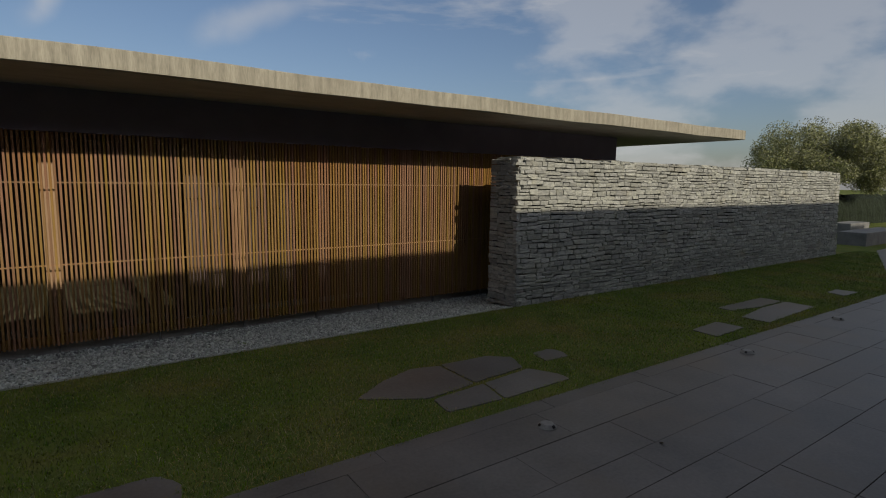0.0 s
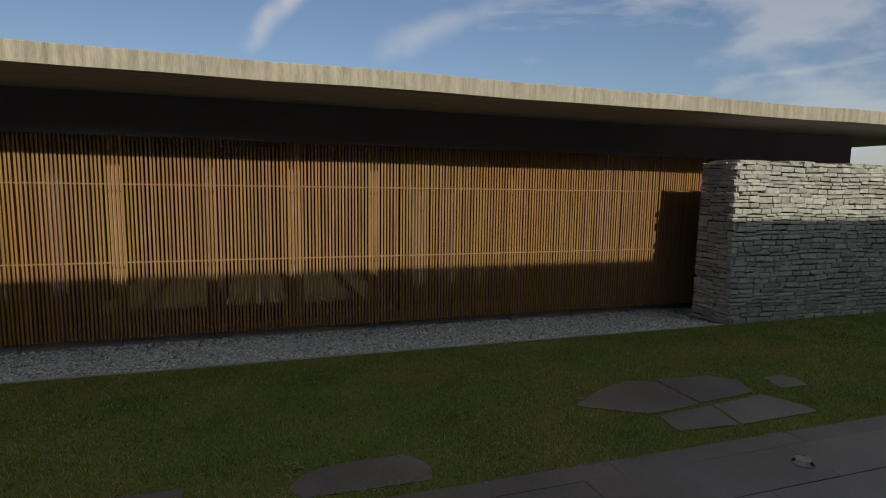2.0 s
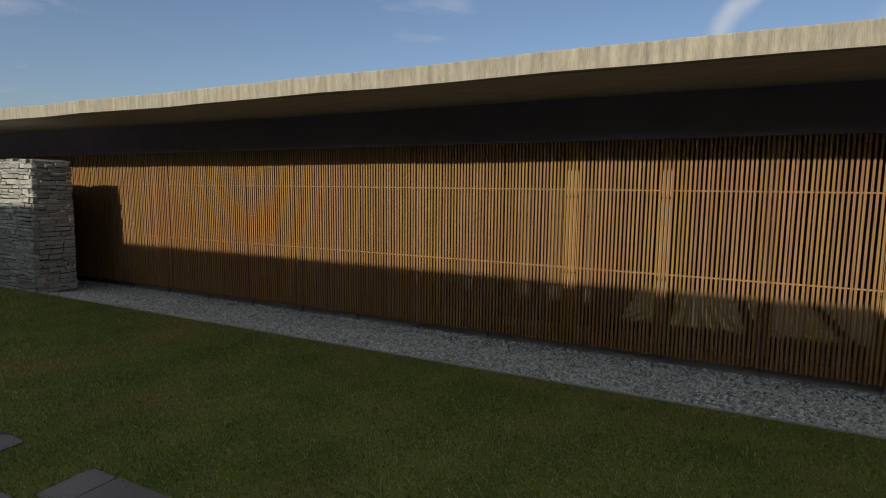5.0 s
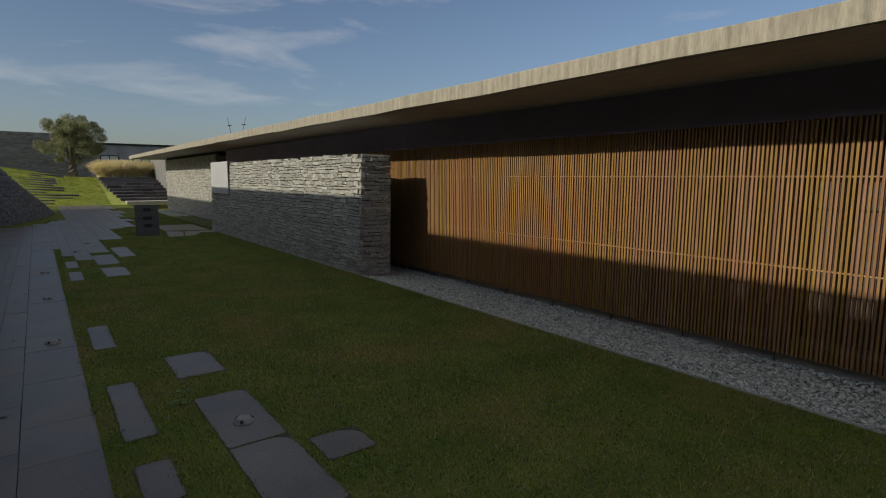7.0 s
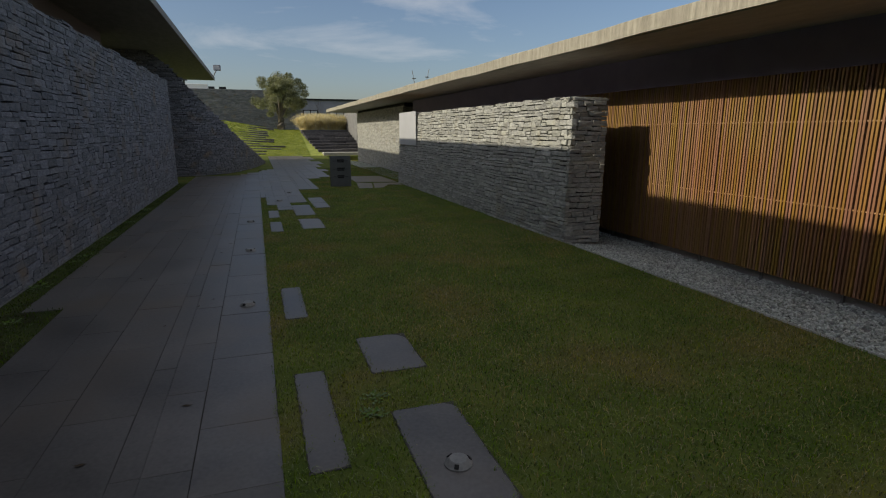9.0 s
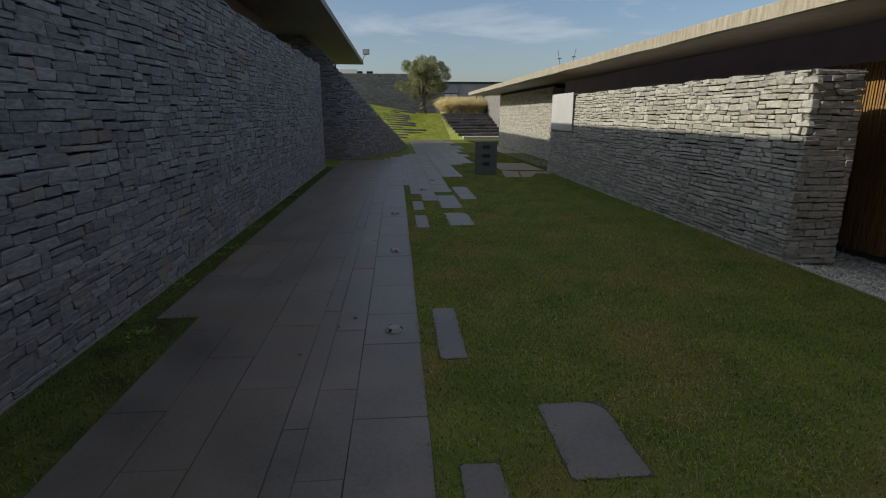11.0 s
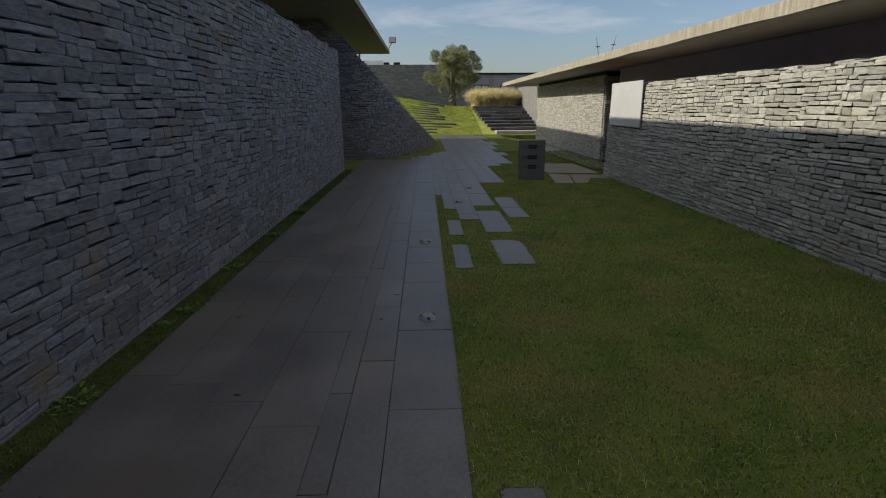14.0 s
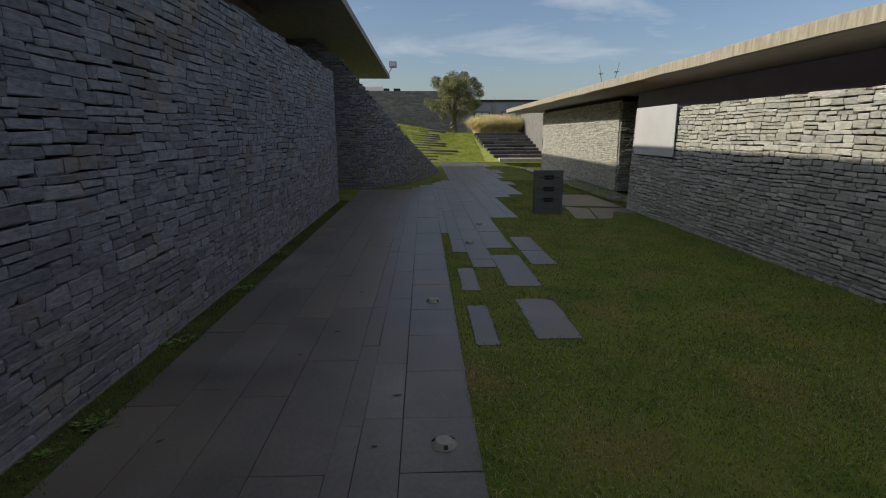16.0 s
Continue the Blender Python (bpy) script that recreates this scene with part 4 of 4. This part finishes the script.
for i in range(13):
    x = MX0 - 0.5 - i * 0.70
    y1 = 3.2 - 0.06 * i + r.uniform(-1.3, 0.5)
    ys_ = [-9.0, -5.5, -2.5, -0.8, 0.6, y1]
    vs, fs = [], []
    for y in ys_:
        z = 0.5 * float(mound_z(np.array(x), np.array(y)) + mound_z(np.array(x), np.array(1.3))) + 0.05 + r.uniform(-0.012, 0.012)
        vs += [(x + 0.06, y, z - 0.25), (x + 0.06, y, z - 0.01), (x + 0.05, y, z), (x - 0.14, y, z + 0.02), (x - 0.14, y, z - 0.25)]
    for k in range(len(ys_) - 1):
        fs += [(k * 5 + e, k * 5 + (e + 1) % 5, k * 5 + 5 + (e + 1) % 5, k * 5 + 5 + e) for e in range(5)]
    fs += [(4, 3, 2, 1, 0), tuple(len(vs) - 5 + e for e in range(5))]
    tagged(new("step", mesh_of("step", vs, fs, DSTONE)), "long rough slate step sunk in the grass bank", "step", "steps on the bank")
for i in range(9):
    x, z = MX0 - 0.1 - i * 0.95, 0.0 + 0.195 * i
    y0 = 5.90 - 0.9 * (i / 9) ** 0.6
    rr = np.random.default_rng(70 + i)
    step = tagged(new("terrace_step"), "long dark stacked slate terrace step" if i else "pale stone kerb below the terrace steps", "step", "terrace steps")
    step.location = (x, y0, z)
    y = y0
    while y < 8.75:
        w = min(rr.uniform(0.7, 1.6), 8.88 - y)
        for k, (za, zb) in enumerate(((-0.1, 0.075), (0.082, 0.195)) if i else ((-0.1, 0.195),)):
            bm = bmesh.new()
            box_bm(bm, -1.3, y - y0, za, rr.uniform(-0.07, 0.07), y - y0 + w - 0.012, zb + rr.uniform(-0.012, 0.012) * k, 0.01)
            part("slab", bm, DSTONE if i else PLANTER, step)
        y += w
box_back = box("planting_bed", -60, 5.2, -0.1, -51.9, 16, 1.74, EARTH)
tagged(box_back, "raised earth bed behind the terrace", "planting bed", kind="structure")
# feather grass
r = np.random.default_rng(23)
k = 17000
tuft = np.stack([r.uniform(-53.4, -52.1, 80), np.linspace(5.3, 8.7, 80) + r.uniform(-0.2, 0.2, 80), r.uniform(0.55, 1.25, 80)], 1)
own = r.integers(80, size=k)
yaw = r.uniform(0, 2 * np.pi, k)
out_ = r.uniform(0, 0.34, k)
cx, cy = tuft[own, 0] + np.cos(yaw) * out_, tuft[own, 1] + np.sin(yaw) * out_
hh, wd = tuft[own, 2] * r.uniform(0.5, 1.55, k), r.uniform(0.004, 0.011, k)
dx, dy = np.cos(yaw), np.sin(yaw)
seg = []
for f, bend in ((0.0, 0.0), (0.5, 0.10), (0.86, 0.42), (0.84, 1.15)):
    seg.append(np.stack([cx + dx * hh * bend * 0.7, cy + dy * hh * bend * 0.7, 1.72 + hh * (f - 0.28 * bend * f)], 1))
side = np.stack([-dy * wd, dx * wd, 0 * wd], 1)
v = np.stack([seg[0] - side, seg[0] + side, seg[1] - side, seg[1] + side, seg[2] - side, seg[2] + side, seg[3] - side * 0.6, seg[3] + side * 0.6], 1).reshape(-1, 3)
i8 = np.arange(k)[:, None] * 8
q = np.concatenate([i8 + np.array([0, 1, 3, 2]), i8 + np.array([2, 3, 5, 4]), i8 + np.array([4, 5, 7, 6])], 1).reshape(-1, 4)
tagged(new("feather_grass", arrays("feather_grass", v, q, 4, STRAW)), "tall straw-yellow feather grass above the terrace", "ornamental grass", kind="stuff")

ob = box("wall_terrace", -53.5, 8.9, -0.1, -39.2, 9.2, 3.15, BENCH, bevel=0.01)
tagged(ob, "pale concrete side wall of the terrace", "wall", kind="structure")
ob = box("wall_far", -61.2, -22, -0.1, -60.4, 5.2, 5.45, STONE, bevel=0.02)
tagged(ob, "tall dark slate wall behind the bank", "stone wall", kind="structure")
lay(courses(27.2, lambda s: 5.45 - 0.0, low=0.07, high=0.12, short=0.2, long=0.6, seed=71), straight((-60.36, -22, 0.0), (0, 1, 0), (1, 0, 0), 0.0, 5.4), ob, STONE, None, 71)
far = tagged(new("far_building"), "long low grey building beyond the garden", "building")
far.location = (-75, 18, 0)
bm = bmesh.new()
box_bm(bm, -4, -22, -0.1, 0, 30, 5.35)
part("wall", bm, FARGREY, far)
bm = bmesh.new()
box_bm(bm, -4.2, -22.2, 5.35, 0.15, 30.2, 5.55)
part("parapet", bm, BLACK, far)
for i in range(8):
    bm = bmesh.new()
    box_bm(bm, -0.05, -14 + i * 3.2, 2.9, 0.03, -12.2 + i * 3.2, 4.2)
    win = part("window", bm, BLACK, far)
    bm = bmesh.new()
    box_bm(bm, 0.034, -13.9 + i * 3.2, 3.0, 0.04, -13.15 + i * 3.2, 4.1)
    box_bm(bm, 0.034, -13.05 + i * 3.2, 3.0, 0.04, -12.3 + i * 3.2, 4.1)
    part("pane", bm, PANEL, win)
for y, w, h, mat, nm, lb in ((-4.6, 2.2, 0.42, WHITE, "roof_unit", "white roof unit on the far wall"), (-2.35, 0.5, 0.22, BLACK, "vent_cowl", "small dark vent cowl on the far wall"), (-1.45, 0.6, 0.22, BLACK, "vent_cowl", "small dark vent cowl on the far wall")):
    tagged(box(nm, -61.1, y, 5.45, -60.5, y + w, 5.45 + h, mat, bevel=0.04), lb, "roof unit")

# twin leaning lamp posts behind the roof
for i, (y0, y1, zt) in enumerate(((17.6, 17.0, 7.7), (18.0, 18.8, 7.9))):
    post = tagged(new("street_lamp"), "thin leaning grey lamp post behind the roof", "street lamp", "lamp posts")
    post.location = (-60, y0, 0)
    bm = bmesh.new()
    tube_bm(bm, [(0, 0, -0.1), (0, (y1 - y0) * 0.15, 5.0), (0, y1 - y0, zt)], [0.06, 0.045, 0.03], 8)
    pole = part("pole", bm, STEEL, post)
    bm = bmesh.new()
    box_bm(bm, -0.12, (y1 - y0) * 0.72 - 0.2, zt * 0.90 - 0.04, 0.12, (y1 - y0) * 0.72 + 0.2, zt * 0.90 + 0.04, 0.03)
    part("lamp_head", bm, STEEL, pole)

# floodlight and column at the corner of the southern roof
flood = tagged(new("floodlight"), "small grey floodlight on the roof edge", "floodlight")
flood.location = (SR_W + 0.35, SR_Y - 0.05, SR_Z + 0.18)
bm = bmesh.new()
tube_bm(bm, [(0, 0, -0.01), (0, 0.1, 0.2), (0, 0.2, 0.34)], [0.025, 0.025, 0.025], 8)
part("bracket", bm, STEEL, flood)
bm = bmesh.new()
box_bm(bm, -0.14, 0.05, 0.33, 0.14, 0.42, 0.62, 0.02)
flood_box = part("housing", bm, FARGREY, flood)
bm = bmesh.new()
box_bm(bm, 0.142, 0.09, 0.37, 0.15, 0.38, 0.58)
part("lens", bm, PANEL, flood_box)
bm = bmesh.new()
tube_bm(bm, [(SR_W + 0.5, -2.05, -0.1), (SR_W + 0.5, -2.05, 2), (SR_W + 0.5, -2.05, SR_Z)], [0.05, 0.05, 0.05], 10)
tagged(part("column", bm, STEEL), "slim steel column carrying the southern roof", "column", kind="structure")

# ---- east end: benches, hedge ----
for x0, y0, x1, y1 in ((20.6, 6.2, 24.2, 7.0), (25.4, 8.2, 27.4, 8.9)):
    b = tagged(new("concrete_bench"), "long concrete bench block on the lawn, toned darker for shade", "bench", "benches")
    b.location = ((x0 + x1) / 2, (y0 + y1) / 2, -0.02)
    bm = bmesh.new()
    box_bm(bm, (x0 - x1) / 2, (y0 - y1) / 2, -0.02, (x1 - x0) / 2, (y1 - y0) / 2, 0.44, 0.02)
    part("block", bm, BENCH, b)
bm = bmesh.new()
bmesh.ops.create_grid(bm, x_segments=60, y_segments=8, size=0.5, matrix=Matrix.Identity(4))
for v in bm.verts:
    u, w = v.co.x, v.co.y
    a = (w + 0.5) * math.pi
    v.co = Vector((36 + u * 14, 11.0 - math.cos(a) * 0.9, 1.45 * min(1, 1.25 * math.sin(a)) - 0.02))
    v.co += Vector([0.14 * noise.noise(v.co * 2.3 + Vector((i * 9, 0, 0))) for i in range(3)])
hedge = part("hedge", bm, HEDGE)
tagged(hedge, "clipped evergreen hedge, coloured near black for shade", "hedge")

# a few dry leaves on the paving
r = np.random.default_rng(77)
for i, (x, y) in enumerate([(-14.4, 0.42), (-12.7, -0.32), (-12.6, 0.9), (-13.2, 1.0), (-10.3, 0.95), (-10.1, 0.83), (-13.9, 0.2), (-15.6, 0.5), (-11.4, 0.1), (-16.8, -0.1), (-9.6, 0.6), (-8.0, 0.95), (-7.5, 0.5), (-17.9, 0.9), (1.6, 2.2), (3.4, 2.1), (2.3, 1.7)]):
    a = r.uniform(0, 6.28)
    ln, wd = r.uniform(0.02, 0.045), r.uniform(0.008, 0.014)
    vs = [(-ln, 0, 0.001), (-ln * 0.3, wd, 0.006), (ln * 0.4, wd * 0.8, 0.005), (ln, 0, 0.012), (ln * 0.4, -wd * 0.8, 0.006), (-ln * 0.3, -wd, 0.004), (0, 0, 0.001)]
    ob = new("dry_leaf", mesh_of("dry_leaf", vs, [(0, 6, 1), (1, 6, 2), (2, 6, 3), (3, 6, 4), (4, 6, 5), (5, 6, 0)], DRYLEAF))
    ob.matrix_basis = pose(x, y, TOP + 0.001, 0, 0, math.degrees(a))
    tagged(ob, "small curled dry brown leaf on the paving", "leaf", "fallen leaves")

# weeds on the gravel and in the lawn
r = np.random.default_rng(31)
for i, (x, y, z, n, sz) in enumerate([(-13.2, 5.86, 0.0, 26, 0.06), (-14.9, 5.87, 0.0, 30, 0.07), (-16.4, 5.86, 0.0, 22, 0.06), (-18.8, 5.87, 0.0, 30, 0.07), (-12.3, 5.84, 0.0, 20, 0.05), (-12.9, -0.8, 0.0, 34, 0.07), (-14.2, -0.9, 0.0, 40, 0.08), (-15.8, -0.87, 0.0, 40, 0.08), (-11.4, -0.88, 0.0, 34, 0.07), (-17.6, -0.9, 0.0, 40, 0.08), (-10.1, -0.72, 0.0, 36, 0.06), (-4.9, 7.25, -0.19, 26, 0.05), (-4.2, 7.2, -0.18, 20, 0.045), (-3.1, 6.25, -0.07, 22, 0.05), (-6.9, 6.9, -0.15, 24, 0.05), (-1.4, 6.35, -0.08, 18, 0.04), (1.6, 6.4, -0.08, 20, 0.045), (-8.6, 6.6, -0.11, 18, 0.05), (-7.55, 2.02, -0.004, 60, 0.05), (-7.75, 2.08, -0.004, 50, 0.05), (-0.42, 3.68, -0.004, 60, 0.045), (-11.3, -0.9, -0.004, 40, 0.05), (-12.6, -0.88, -0.004, 40, 0.05)]):
    vs, fs = [], []
    for k in range(n):
        a, q = r.uniform(0, 6.28), abs(r.normal(0, sz * 1.1))
        c = Vector((math.cos(a) * q, math.sin(a) * q, r.uniform(0.0, sz * 0.35)))
        d = Vector((math.cos(a + r.normal(0, 0.7)), math.sin(a + r.normal(0, 0.7)), r.uniform(0.0, 0.35))).normalized()
        side = d.cross(Vector((0, 0, 1))).normalized() * sz * r.uniform(0.14, 0.25)
        ln = sz * r.uniform(0.4, 0.9)
        b = len(vs)
        vs += [tuple(c), tuple(c + d * ln * 0.5 + side), tuple(c + d * ln), tuple(c + d * ln * 0.5 - side)]
        fs.append((b, b + 1, b + 2, b + 3))
    ob = new("weed", mesh_of("weed", vs, fs, WEED))
    ob.matrix_basis = pose(x, y, z, 0, 0, 31 * i)
    tagged(ob, "small dark green weed growing in the gravel" if y > 5.9 else "small leafy weed at the foot of the stone wall" if y < 0 or y > 5.8 else "small leafy weed growing in the grass", "weed", "weeds")

# bare sapling before the far building
sap = tagged(new("bare_sapling"), "thin leafless sapling behind the feather grass", "tree")
sap.location = (-57.0, 7.1, 1.7)
bm = bmesh.new()
tube_bm(bm, [(0, 0, -0.05), (0.02, 0.03, 1.2), (0, 0, 2.6)], [0.035, 0.025, 0.008], 6)
part("trunk", bm, BARK, sap)
for k in range(9):
    a, h = k * 2.4, 0.8 + k * 0.18
    bm = bmesh.new()
    tube_bm(bm, [(0, 0, h), (math.cos(a) * 0.25, math.sin(a) * 0.25, h + 0.4), (math.cos(a) * 0.32, math.sin(a) * 0.32, h + 0.8)], [0.012, 0.009, 0.004], 5)
    part("twig", bm, BARK, sap)
